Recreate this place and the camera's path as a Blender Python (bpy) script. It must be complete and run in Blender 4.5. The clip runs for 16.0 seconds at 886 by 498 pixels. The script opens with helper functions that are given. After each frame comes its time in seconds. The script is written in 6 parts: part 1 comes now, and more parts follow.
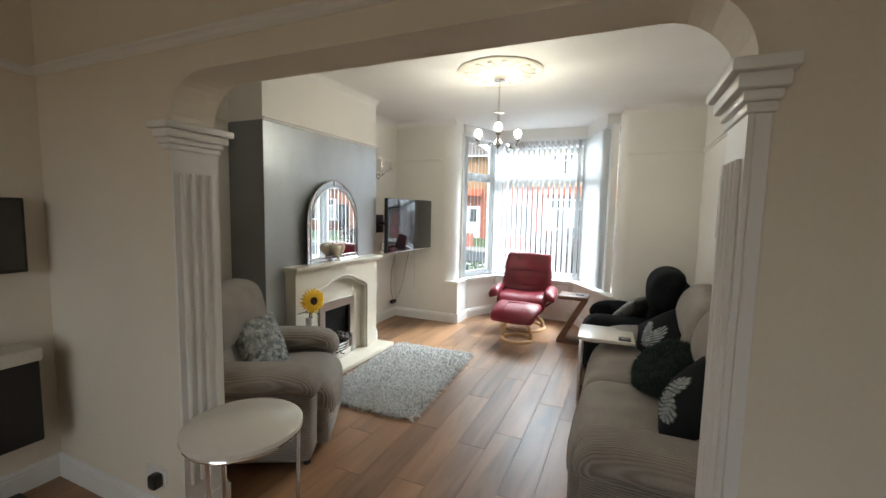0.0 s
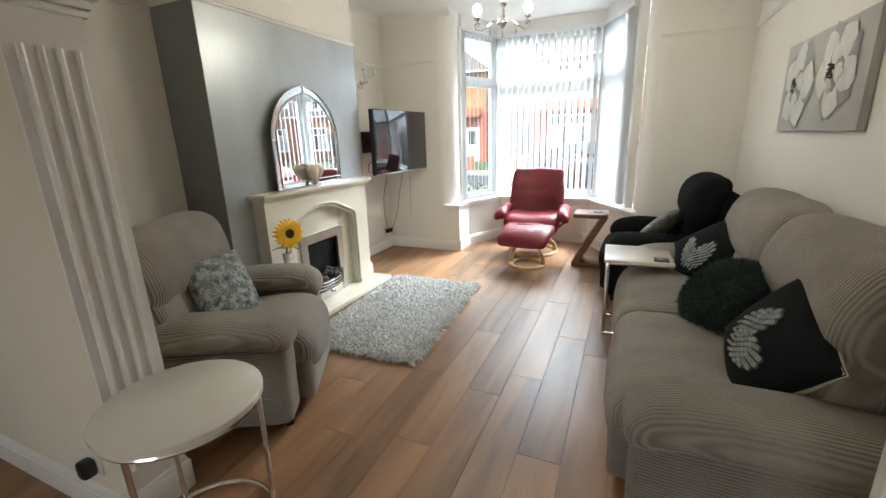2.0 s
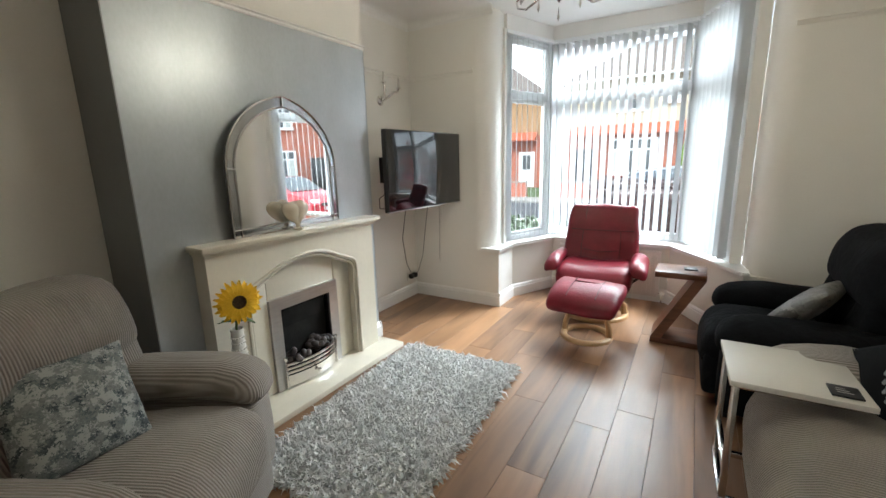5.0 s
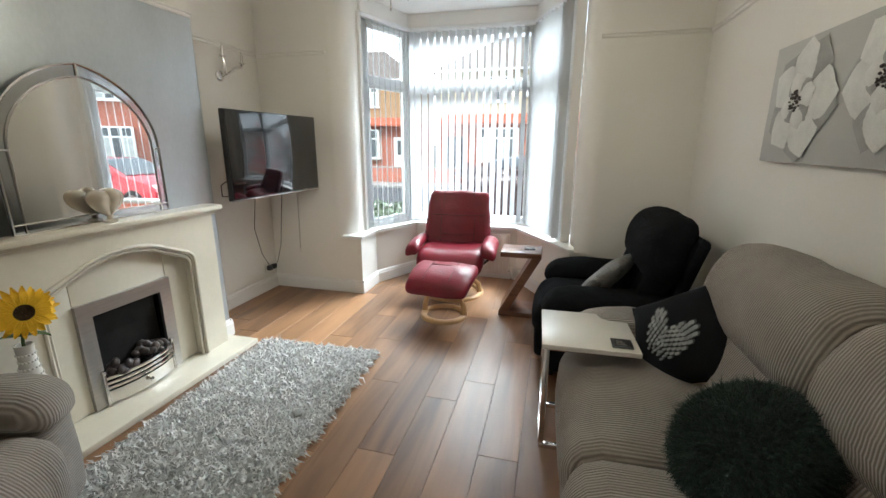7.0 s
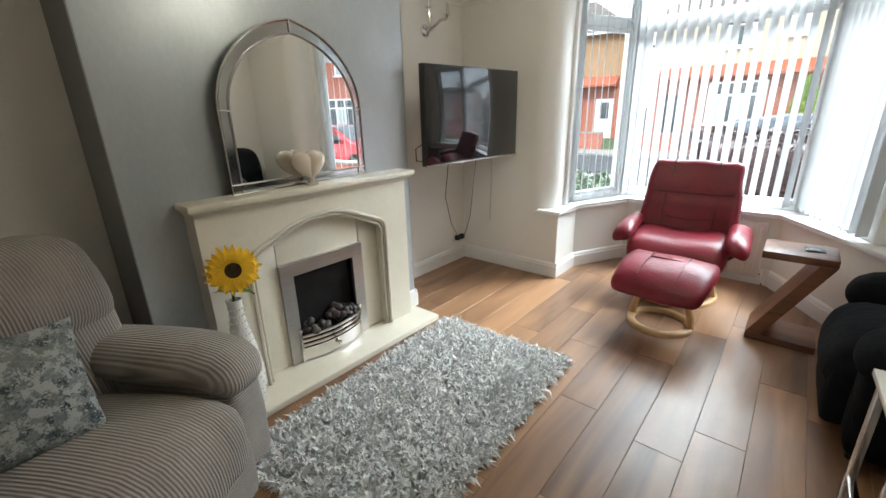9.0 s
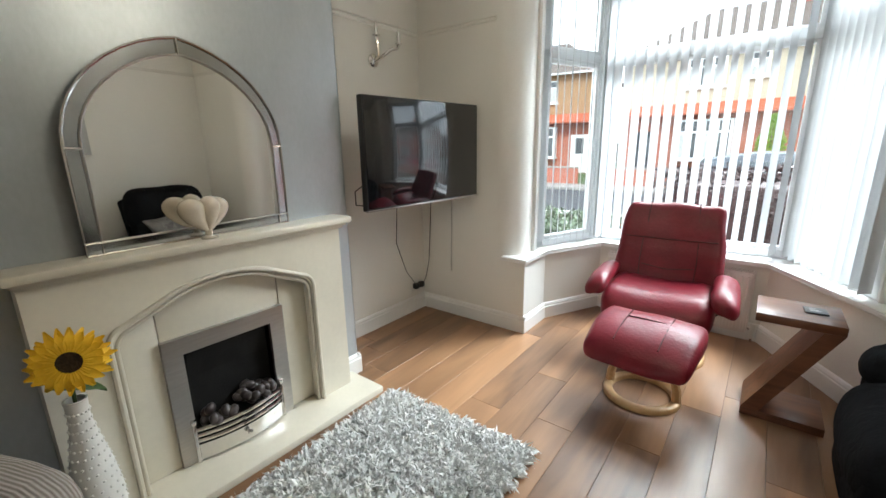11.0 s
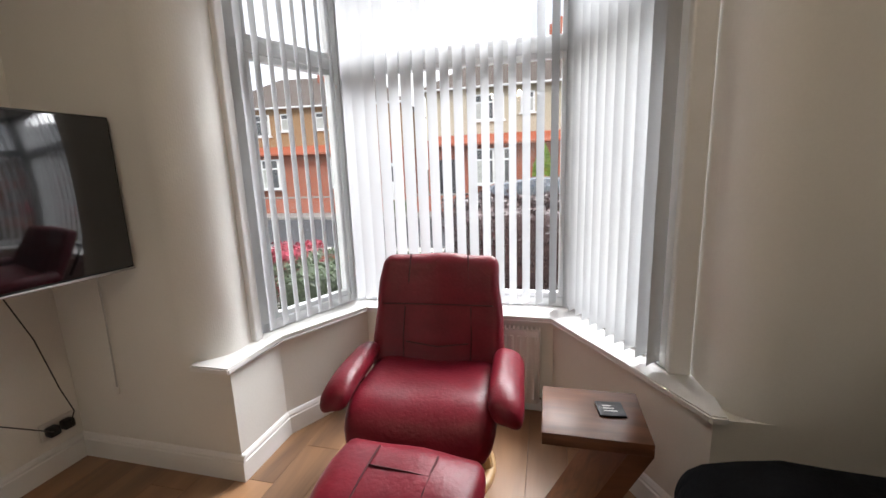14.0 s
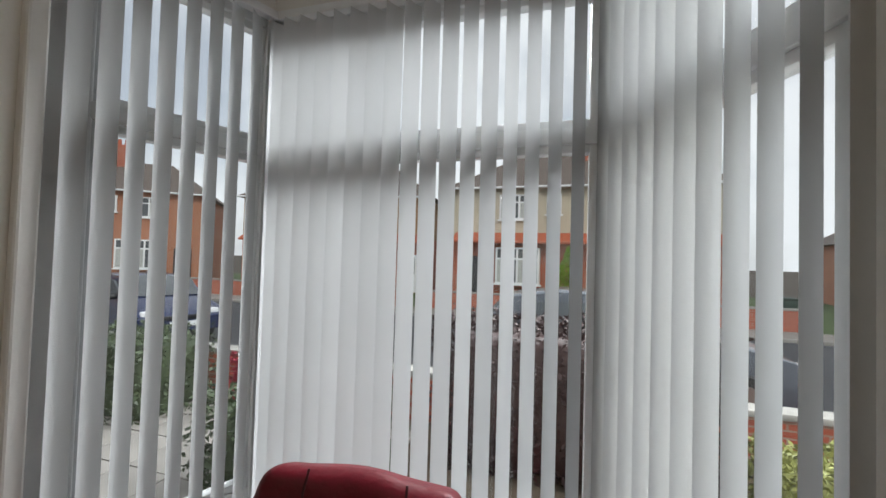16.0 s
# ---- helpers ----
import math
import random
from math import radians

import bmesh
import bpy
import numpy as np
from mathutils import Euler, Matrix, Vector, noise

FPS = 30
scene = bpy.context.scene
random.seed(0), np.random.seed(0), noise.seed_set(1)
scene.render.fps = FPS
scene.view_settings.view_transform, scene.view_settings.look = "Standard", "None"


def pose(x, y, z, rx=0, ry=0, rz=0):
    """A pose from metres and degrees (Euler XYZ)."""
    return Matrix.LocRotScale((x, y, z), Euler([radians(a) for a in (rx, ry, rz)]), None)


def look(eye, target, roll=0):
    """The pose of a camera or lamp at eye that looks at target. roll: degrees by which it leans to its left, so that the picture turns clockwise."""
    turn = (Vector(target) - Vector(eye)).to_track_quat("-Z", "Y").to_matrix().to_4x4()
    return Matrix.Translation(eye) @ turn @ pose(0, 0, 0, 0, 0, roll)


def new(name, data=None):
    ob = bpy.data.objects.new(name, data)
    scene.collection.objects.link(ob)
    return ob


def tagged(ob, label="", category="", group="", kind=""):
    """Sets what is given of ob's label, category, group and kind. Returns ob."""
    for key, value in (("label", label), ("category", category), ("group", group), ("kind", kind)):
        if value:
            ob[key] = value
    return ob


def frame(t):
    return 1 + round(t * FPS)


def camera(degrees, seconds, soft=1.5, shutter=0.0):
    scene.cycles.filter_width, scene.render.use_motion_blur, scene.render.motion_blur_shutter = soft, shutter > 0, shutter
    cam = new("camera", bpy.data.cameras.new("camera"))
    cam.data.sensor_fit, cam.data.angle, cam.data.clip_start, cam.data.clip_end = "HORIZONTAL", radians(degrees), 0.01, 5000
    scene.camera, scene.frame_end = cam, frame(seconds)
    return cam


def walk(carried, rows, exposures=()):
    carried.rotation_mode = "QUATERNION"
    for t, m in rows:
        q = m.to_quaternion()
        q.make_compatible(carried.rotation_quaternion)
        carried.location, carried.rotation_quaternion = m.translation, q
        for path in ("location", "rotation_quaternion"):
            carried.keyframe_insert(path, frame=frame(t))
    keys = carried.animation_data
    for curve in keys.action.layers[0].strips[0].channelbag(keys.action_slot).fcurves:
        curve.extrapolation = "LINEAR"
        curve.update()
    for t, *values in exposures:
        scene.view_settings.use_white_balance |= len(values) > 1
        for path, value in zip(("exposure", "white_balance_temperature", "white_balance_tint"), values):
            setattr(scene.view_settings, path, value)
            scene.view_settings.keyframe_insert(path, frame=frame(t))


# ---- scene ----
cam = camera(93.9, 16.0)
PATH = [
    (0, (1.341, 0.664, 1.561), (0.54, 2.487, 1.375), 1.2),
    (0.5, (1.286, 0.687, 1.454), (0.494, 2.494, 1.13), 0.5),
    (1, (1.227, 0.736, 1.398), (0.433, 2.516, 0.95), -0.4),
    (1.5, (1.174, 0.889, 1.393), (0.384, 2.654, 0.882), -1.3),
    (2, (1.129, 1.198, 1.41), (0.344, 2.96, 0.884), -1.8),
    (2.5, (1.025, 1.471, 1.432), (0.231, 3.231, 0.911), -2.2),
    (3, (0.889, 1.758, 1.384), (0.067, 3.521, 0.919), -1.5),
    (3.5, (0.833, 1.982, 1.382), (-0.202, 3.636, 0.939), -1.9),
    (6, (0.925, 2.298, 1.461), (-0.021, 4.016, 1.071), -0.5),
    (6.5, (0.995, 2.318, 1.443), (0.351, 4.162, 1.012), 0.0),
    (7, (1.032, 2.305, 1.45), (0.542, 4.182, 0.961), 0.2),
    (7.5, (0.977, 2.302, 1.422), (0.309, 4.111, 0.891), 0.2),
    (8, (0.89, 2.343, 1.414), (-0.105, 3.969, 0.808), -0.4),
    (10.5, (0.576, 3.278, 1.354), (-0.736, 4.661, 0.747), -1.5),
    (11, (0.602, 3.219, 1.41), (-0.593, 4.748, 0.925), -1.0),
    (11.5, (0.607, 3.113, 1.426), (-0.409, 4.784, 1.01), -1.1),
    (12, (0.615, 3.119, 1.404), (-0.205, 4.898, 1.001), -1.7),
    (12.5, (0.637, 3.378, 1.383), (-0.029, 5.218, 0.97), -2.2),
    (13, (0.659, 3.719, 1.398), (0.096, 5.591, 0.972), -2.4),
    (13.5, (0.635, 4.102, 1.414), (0.124, 5.993, 1.01), -2.4),
    (14, (0.655, 4.458, 1.426), (0.172, 6.361, 1.047), -2.1),
    (14.5, (0.686, 4.804, 1.462), (0.243, 6.722, 1.108), -1.2),
    (15, (0.692, 5.128, 1.437), (0.209, 7.05, 1.17), -0.6),
    (15.5, (0.696, 5.38, 1.507), (0.129, 7.292, 1.359), 0.2),
    (16, (0.687, 5.435, 1.608), (0.082, 7.341, 1.665), 1.7),
]
# exposure follows the clip's own brightening and darkening
walk(cam, [(t, look(eye, target, roll)) for t, eye, target, roll in PATH],
     exposures=[(0, 2.2, 6000, 3), (1.5, 2.5, 6000, 3), (2.5, 2.5, 6000, 3), (3.5, 2.3, 6000, 3), (6.5, 2.05, 6000, 3), (8, 2.05, 6000, 3), (11, 1.95, 6050, 3), (12.5, 1.65, 6250, 7), (14, 1.28, 6600, 13), (15, 0.75, 6600, 10), (16, 0.3, 6550, 8)])

# ---- light ----
SUN_ELEVATION, SUN_AZIMUTH = 38, 150
world = bpy.data.worlds.new("sky")
scene.world = world
world.use_nodes = True
wn = world.node_tree
sky = wn.nodes.new("ShaderNodeTexSky")
sky.sky_type = "NISHITA"
sky.sun_disc = False
sky.sun_elevation, sky.sun_rotation = radians(SUN_ELEVATION), radians(SUN_AZIMUTH)
sky.dust_density, sky.ozone_density = 4.0, 1.0
haze = wn.nodes.new("ShaderNodeMix")
haze.data_type = "RGBA"
cloud_map = wn.nodes.new("ShaderNodeTexCoord")
cloud = wn.nodes.new("ShaderNodeTexNoise")
cloud.inputs["Scale"].default_value, cloud.inputs["Detail"].default_value = 2.5, 6
ramp = wn.nodes.new("ShaderNodeMapRange")
ramp.inputs["From Min"].default_value, ramp.inputs["From Max"].default_value = 0.36, 0.56
ramp.inputs["To Min"].default_value, ramp.inputs["To Max"].default_value = 0.45, 1.0
wn.links.new(cloud_map.outputs["Generated"], cloud.inputs["Vector"])
wn.links.new(cloud.outputs["Fac"], ramp.inputs["Value"])
wn.links.new(ramp.outputs["Result"], haze.inputs["Factor"])
wn.links.new(sky.outputs["Color"], haze.inputs["A"])
haze.inputs["B"].default_value = (9.0, 9.3, 9.8, 1)
wn.links.new(haze.outputs["Result"], wn.nodes["Background"].inputs["Color"])
wn.nodes["Background"].inputs["Strength"].default_value = 0.085
sun = new("sun", bpy.data.lights.new("sun", "SUN"))
sun.data.energy, sun.data.angle, sun.data.color = 0.6, radians(15), (1, 0.95, 0.88)
sun.matrix_world = look((0, 0, 20), Vector((0, 0, 20)) - Vector((
    math.sin(radians(SUN_AZIMUTH)) * math.cos(radians(SUN_ELEVATION)),
    math.cos(radians(SUN_AZIMUTH)) * math.cos(radians(SUN_ELEVATION)), math.sin(radians(SUN_ELEVATION)))))
# added unseen lamp for the bay's daylight; rear room's window light behind camera
for name, eye, target, sx, sy, watts, tint in (("bay_sky_fill", (1.5, 9.9, 5.3), (-0.2, 4.9, 0.7), 6.0, 3.0, 960, (0.95, 0.98, 1.0)),
                                               ("rear_window_daylight", (0.3, -2.5, 1.55), (0.3, 0, 1.5), 2.0, 1.2, 1.2, (1.0, 0.78, 0.48))):
    lamp = new(name, bpy.data.lights.new(name, "AREA"))
    lamp.data.shape, lamp.data.size, lamp.data.size_y, lamp.data.energy, lamp.data.color = "RECTANGLE", sx, sy, watts, tint
    lamp.matrix_world = look(eye, target)

# ---- materials ----
def mat(name, color, rough=0.6, metal=0.0, var=0.12, scale=6.0, bump=0.1, fine=120.0, coat=0.0, per_object=0.0,
        per_island=0.0, sheen=0.0, stretch=(1, 1, 1), spec=0.5, crease=0.0):
    """A painted or woven surface: colour varied at a broad and a fine scale, with fine relief."""
    m = bpy.data.materials.new(name)
    m.use_nodes = True
    nt = m.node_tree
    b = nt.nodes["Principled BSDF"]
    co = nt.nodes.new("ShaderNodeTexCoord")
    mp = nt.nodes.new("ShaderNodeMapping")
    mp.inputs["Scale"].default_value = stretch
    nt.links.new(co.outputs["Object"], mp.inputs["Vector"])
    n1, n2 = nt.nodes.new("ShaderNodeTexNoise"), nt.nodes.new("ShaderNodeTexNoise")
    n1.inputs["Scale"].default_value, n2.inputs["Scale"].default_value = scale, fine
    n1.inputs["Detail"].default_value = 5
    for n in (n1, n2):
        nt.links.new(mp.outputs["Vector"], n.inputs["Vector"])
    add = nt.nodes.new("ShaderNodeMath")
    add.operation = "MULTIPLY_ADD"
    add.inputs[1].default_value = 0.35
    nt.links.new(n2.outputs["Fac"], add.inputs[0])
    nt.links.new(n1.outputs["Fac"], add.inputs[2])
    last = add.outputs[0]
    for amount, node, out in ((per_object, "ShaderNodeObjectInfo", "Random"), (per_island, "ShaderNodeNewGeometry", "Random Per Island")):
        if amount:
            o = nt.nodes.new(node)
            a = nt.nodes.new("ShaderNodeMath")
            a.operation = "MULTIPLY_ADD"
            a.inputs[1].default_value = amount
            nt.links.new(o.outputs[out], a.inputs[0])
            nt.links.new(last, a.inputs[2])
            last = a.outputs[0]
    top = 0.675 + 0.5 * (per_object + per_island)
    mr = nt.nodes.new("ShaderNodeMapRange")
    mr.inputs["From Min"].default_value, mr.inputs["From Max"].default_value = top - 0.4 - 0.5 * (per_object + per_island), top + 0.4 + 0.5 * (per_object + per_island)
    mr.inputs["To Min"].default_value, mr.inputs["To Max"].default_value = 1 - 2 * var, 1 + 2 * var
    nt.links.new(last, mr.inputs["Value"])
    mul = nt.nodes.new("ShaderNodeMix")
    mul.data_type, mul.blend_type = "RGBA", "MULTIPLY"
    mul.inputs["Factor"].default_value = 1
    mul.inputs["A"].default_value = (*color, 1)
    nt.links.new(mr.outputs["Result"], mul.inputs["B"])
    nt.links.new(mul.outputs["Result"], b.inputs["Base Color"])
    b.inputs["Roughness"].default_value, b.inputs["Metallic"].default_value = rough, metal
    b.inputs["Coat Weight"].default_value, b.inputs["Coat Roughness"].default_value = coat, 0.2
    b.inputs["Sheen Weight"].default_value = sheen
    b.inputs["Specular IOR Level"].default_value = spec
    if bump:
        bp = nt.nodes.new("ShaderNodeBump")
        bp.inputs["Strength"].default_value, bp.inputs["Distance"].default_value = bump, 0.004
        nt.links.new(n2.outputs["Fac"], bp.inputs["Height"])
        nt.links.new(bp.outputs["Normal"], b.inputs["Normal"])
        if crease:
            # broad soft folds under the fine relief
            n3, fold = nt.nodes.new("ShaderNodeTexNoise"), nt.nodes.new("ShaderNodeBump")
            n3.inputs["Scale"].default_value, n3.inputs["Detail"].default_value, n3.inputs["Distortion"].default_value = 9.0, 3, 1.5
            nt.links.new(mp.outputs["Vector"], n3.inputs["Vector"])
            fold.inputs["Strength"].default_value, fold.inputs["Distance"].default_value = crease, 0.03
            nt.links.new(n3.outputs["Fac"], fold.inputs["Height"])
            nt.links.new(fold.outputs["Normal"], bp.inputs["Normal"])
    return m


def cord_mat(name, dark, light, axis="X", ribs=27.0):
    """Ribbed corduroy: ribs across one axis, broken up by a nap of worn patches."""
    m = mat(name, light, 0.95, var=0.1, scale=5, bump=0.0, sheen=0.2, spec=0.2)
    nt = m.node_tree
    b = nt.nodes["Principled BSDF"]
    co = nt.nodes.new("ShaderNodeTexCoord")
    w = nt.nodes.new("ShaderNodeTexWave")
    w.wave_type, w.bands_direction, w.wave_profile = "BANDS", axis, "SIN"
    w.inputs["Scale"].default_value, w.inputs["Distortion"].default_value = ribs, 0.25
    w.inputs["Detail"].default_value, w.inputs["Detail Scale"].default_value = 2, 0.4
    nt.links.new(co.outputs["Object"], w.inputs["Vector"])
    base = b.inputs["Base Color"].links[0].from_socket
    nap = nt.nodes.new("ShaderNodeTexNoise")
    nap.inputs["Scale"].default_value = 3.5
    nt.links.new(co.outputs["Object"], nap.inputs["Vector"])
    nr = nt.nodes.new("ShaderNodeMapRange")
    nr.inputs["From Min"].default_value, nr.inputs["From Max"].default_value = 0.4, 0.6
    nr.inputs["To Min"].default_value, nr.inputs["To Max"].default_value = 0.25, 0.7
    nt.links.new(nap.outputs["Fac"], nr.inputs["Value"])
    inv = nt.nodes.new("ShaderNodeMath")
    inv.operation = "SUBTRACT"
    inv.inputs[0].default_value = 1
    nt.links.new(w.outputs["Fac"], inv.inputs[1])
    f = nt.nodes.new("ShaderNodeMath")
    f.operation = "MULTIPLY"
    nt.links.new(inv.outputs[0], f.inputs[0])
    nt.links.new(nr.outputs["Result"], f.inputs[1])
    mx = nt.nodes.new("ShaderNodeMix")
    mx.data_type = "RGBA"
    nt.links.new(f.outputs[0], mx.inputs["Factor"])
    nt.links.new(base, mx.inputs["A"])
    mx.inputs["B"].default_value = (*dark, 1)
    nt.links.new(mx.outputs["Result"], b.inputs["Base Color"])
    bp = nt.nodes.new("ShaderNodeBump")
    bp.inputs["Strength"].default_value, bp.inputs["Distance"].default_value = 0.9, 0.004
    nt.links.new(w.outputs["Fac"], bp.inputs["Height"])
    nt.links.new(bp.outputs["Normal"], b.inputs["Normal"])
    return m


def wood_mat(name, dark, light, rough=0.35, grain=(9, 0.8, 9), per_object=0.95, streak=0.16, relief=0.08, coat=0.0):
    m = mat(name, light, rough, var=0.0, bump=0.0, coat=coat)
    nt = m.node_tree
    b = nt.nodes["Principled BSDF"]
    co, info = nt.nodes.new("ShaderNodeTexCoord"), nt.nodes.new("ShaderNodeObjectInfo")
    shift = nt.nodes.new("ShaderNodeVectorMath")
    shift.operation = "MULTIPLY_ADD"
    shift.inputs[1].default_value = (9, 13, 5)
    nt.links.new(info.outputs["Random"], shift.inputs[0])
    nt.links.new(co.outputs["Object"], shift.inputs[2])
    mp = nt.nodes.new("ShaderNodeMapping")
    mp.inputs["Scale"].default_value = grain
    nt.links.new(shift.outputs[0], mp.inputs["Vector"])
    n1 = nt.nodes.new("ShaderNodeTexNoise")
    n1.inputs["Scale"].default_value, n1.inputs["Detail"].default_value, n1.inputs["Distortion"].default_value = 1.0, 7, 0.8
    nt.links.new(mp.outputs["Vector"], n1.inputs["Vector"])
    n2 = nt.nodes.new("ShaderNodeTexNoise")
    n2.inputs["Scale"].default_value, n2.inputs["Detail"].default_value = 7.0, 4
    nt.links.new(mp.outputs["Vector"], n2.inputs["Vector"])
    s = nt.nodes.new("ShaderNodeMath")
    s.operation = "MULTIPLY_ADD"
    s.inputs[1].default_value = streak
    nt.links.new(n2.outputs["Fac"], s.inputs[0])
    nt.links.new(n1.outputs["Fac"], s.inputs[2])
    s2 = nt.nodes.new("ShaderNodeMath")
    s2.operation = "MULTIPLY_ADD"
    s2.inputs[1].default_value = per_object * 0.35
    nt.links.new(info.outputs["Random"], s2.inputs[0])
    nt.links.new(s.outputs[0], s2.inputs[2])
    cr = nt.nodes.new("ShaderNodeValToRGB")
    lo = 0.32
    cr.color_ramp.elements[0].position, cr.color_ramp.elements[0].color = lo, (*dark, 1)
    cr.color_ramp.elements[1].position, cr.color_ramp.elements[1].color = 0.85 + 0.2 * per_object, (*light, 1)
    nt.links.new(s2.outputs[0], cr.inputs["Fac"])
    nt.links.new(cr.outputs["Color"], b.inputs["Base Color"])
    rr = nt.nodes.new("ShaderNodeMapRange")
    rr.inputs["To Min"].default_value, rr.inputs["To Max"].default_value = rough - 0.06, rough + 0.1
    nt.links.new(n2.outputs["Fac"], rr.inputs["Value"])
    nt.links.new(rr.outputs["Result"], b.inputs["Roughness"])
    bp = nt.nodes.new("ShaderNodeBump")
    bp.inputs["Strength"].default_value, bp.inputs["Distance"].default_value = relief, 0.001
    nt.links.new(n2.outputs["Fac"], bp.inputs["Height"])
    nt.links.new(bp.outputs["Normal"], b.inputs["Normal"])
    return m


def glow_mat(name, color, strength):
    m = bpy.data.materials.new(name)
    m.use_nodes = True
    b = m.node_tree.nodes["Principled BSDF"]
    b.inputs["Base Color"].default_value = (*color, 1)
    b.inputs["Emission Color"].default_value = (*color, 1)
    b.inputs["Emission Strength"].default_value = strength
    return m


def glass_mat(name, tint=(1, 1, 1), rough=0.0):
    m = bpy.data.materials.new(name)
    m.use_nodes = True
    nt = m.node_tree
    nt.nodes.remove(nt.nodes["Principled BSDF"])
    tr, gl, mx = nt.nodes.new("ShaderNodeBsdfTransparent"), nt.nodes.new("ShaderNodeBsdfGlossy"), nt.nodes.new("ShaderNodeMixShader")
    mx.inputs["Fac"].default_value = 0.03
    tr.inputs["Color"].default_value = (*tint, 1)
    gl.inputs["Roughness"].default_value = rough
    nt.links.new(tr.outputs[0], mx.inputs[1])
    nt.links.new(gl.outputs[0], mx.inputs[2])
    nt.links.new(mx.outputs[0], nt.nodes["Material Output"].inputs["Surface"])
    return m


def fabric_blind_mat():
    m = mat("blind_fabric", (0.62, 0.63, 0.64), 0.9, var=0.03, scale=3, bump=0.1, fine=260)
    nt = m.node_tree
    b = nt.nodes["Principled BSDF"]
    t = nt.nodes.new("ShaderNodeBsdfTranslucent")
    t.inputs["Color"].default_value = (0.85, 0.87, 0.9, 1)
    mx = nt.nodes.new("ShaderNodeMixShader")
    mx.inputs["Fac"].default_value = 0.045
    nt.links.new(b.outputs[0], mx.inputs[1])
    nt.links.new(t.outputs[0], mx.inputs[2])
    nt.links.new(mx.outputs[0], nt.nodes["Material Output"].inputs["Surface"])
    return m


def brick_mat(name, c1, c2, mortar, scale=1.0):
    m = mat(name, c1, 0.9, var=0.1, bump=0.0)
    nt = m.node_tree
    b = nt.nodes["Principled BSDF"]
    co = nt.nodes.new("ShaderNodeTexCoord")
    mp = nt.nodes.new("ShaderNodeMapping")
    mp.inputs["Rotation"].default_value = (radians(90), 0, 0)
    nt.links.new(co.outputs["Object"], mp.inputs["Vector"])
    br = nt.nodes.new("ShaderNodeTexBrick")
    br.inputs["Color1"].default_value, br.inputs["Color2"].default_value, br.inputs["Mortar"].default_value = (*c1, 1), (*c2, 1), (*mortar, 1)
    br.inputs["Scale"].default_value = scale
    br.inputs["Brick Width"].default_value, br.inputs["Row Height"].default_value, br.inputs["Mortar Size"].default_value = 0.225, 0.075, 0.01
    nt.links.new(mp.outputs["Vector"], br.inputs["Vector"])
    nt.links.new(br.outputs["Color"], b.inputs["Base Color"])
    return m


def blotch_mat(name, colors, scale=14, rough=0.85):
    """Printed cloth: soft square patches of several tones."""
    m = mat(name, colors[0], rough, var=0.0, bump=0.15, fine=300)
    nt = m.node_tree
    b = nt.nodes["Principled BSDF"]
    co = nt.nodes.new("ShaderNodeTexCoord")
    nz = nt.nodes.new("ShaderNodeTexNoise")
    nz.inputs["Scale"].default_value, nz.inputs["Detail"].default_value = scale * 2.5, 4
    nt.links.new(co.outputs["Object"], nz.inputs["Vector"])
    vm = nt.nodes.new("ShaderNodeVectorMath")
    vm.operation = "MULTIPLY_ADD"
    vm.inputs[1].default_value = (0.05, 0.05, 0.05)
    nt.links.new(nz.outputs["Color"], vm.inputs[0])
    nt.links.new(co.outputs["Object"], vm.inputs[2])
    v = nt.nodes.new("ShaderNodeTexVoronoi")
    v.distance = "CHEBYCHEV"
    v.inputs["Scale"].default_value = scale
    nt.links.new(vm.outputs[0], v.inputs["Vector"])
    sep = nt.nodes.new("ShaderNodeSeparateColor")
    nt.links.new(v.outputs["Color"], sep.inputs[0])
    ad = nt.nodes.new("ShaderNodeMath")
    ad.operation = "MULTIPLY_ADD"
    ad.inputs[1].default_value = 0.6
    nt.links.new(nz.outputs["Fac"], ad.inputs[0])
    nt.links.new(sep.outputs[0], ad.inputs[2])
    cr = nt.nodes.new("ShaderNodeValToRGB")
    e = cr.color_ramp.elements
    e[0].position, e[1].position = 0.3, 1.0
    e[0].color, e[1].color = (*colors[0], 1), (*colors[-1], 1)
    for i, c in enumerate(colors[1:-1]):
        k = e.new(0.3 + 0.7 * (i + 1) / (len(colors) - 1))
        k.color = (*c, 1)
    nt.links.new(ad.outputs[0], cr.inputs["Fac"])
    nt.links.new(cr.outputs["Color"], b.inputs["Base Color"])
    return m


WALL = mat("wall_paint", (0.77, 0.75, 0.705), 0.75, var=0.03, scale=1.3, bump=0.12, fine=90)
# off-white walls with the rear room's warm light tinted into the colour
WALLREAR = mat("wall_paint_warm_light", (0.76, 0.7, 0.59), 0.75, var=0.04, scale=1.3, bump=0.12, fine=90)
WHITE = mat("white_gloss", (0.8, 0.79, 0.77), 0.35, var=0.03, scale=4, bump=0.03)
CEIL = mat("ceiling_paint", (0.8, 0.79, 0.77), 0.9, var=0.03, scale=2, bump=0.2, fine=60)
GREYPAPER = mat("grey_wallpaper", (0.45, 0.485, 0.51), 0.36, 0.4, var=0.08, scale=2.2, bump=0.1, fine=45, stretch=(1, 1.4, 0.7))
DARKGREY = mat("dark_grey_flank", (0.2, 0.21, 0.215), 0.6, var=0.06, scale=2, bump=0.1)
UPVC = mat("white_plastic", (0.82, 0.84, 0.86), 0.3, var=0.02, bump=0.0)
GLASS = glass_mat("window_glass", (0.97, 0.98, 0.98))
BLIND = fabric_blind_mat()
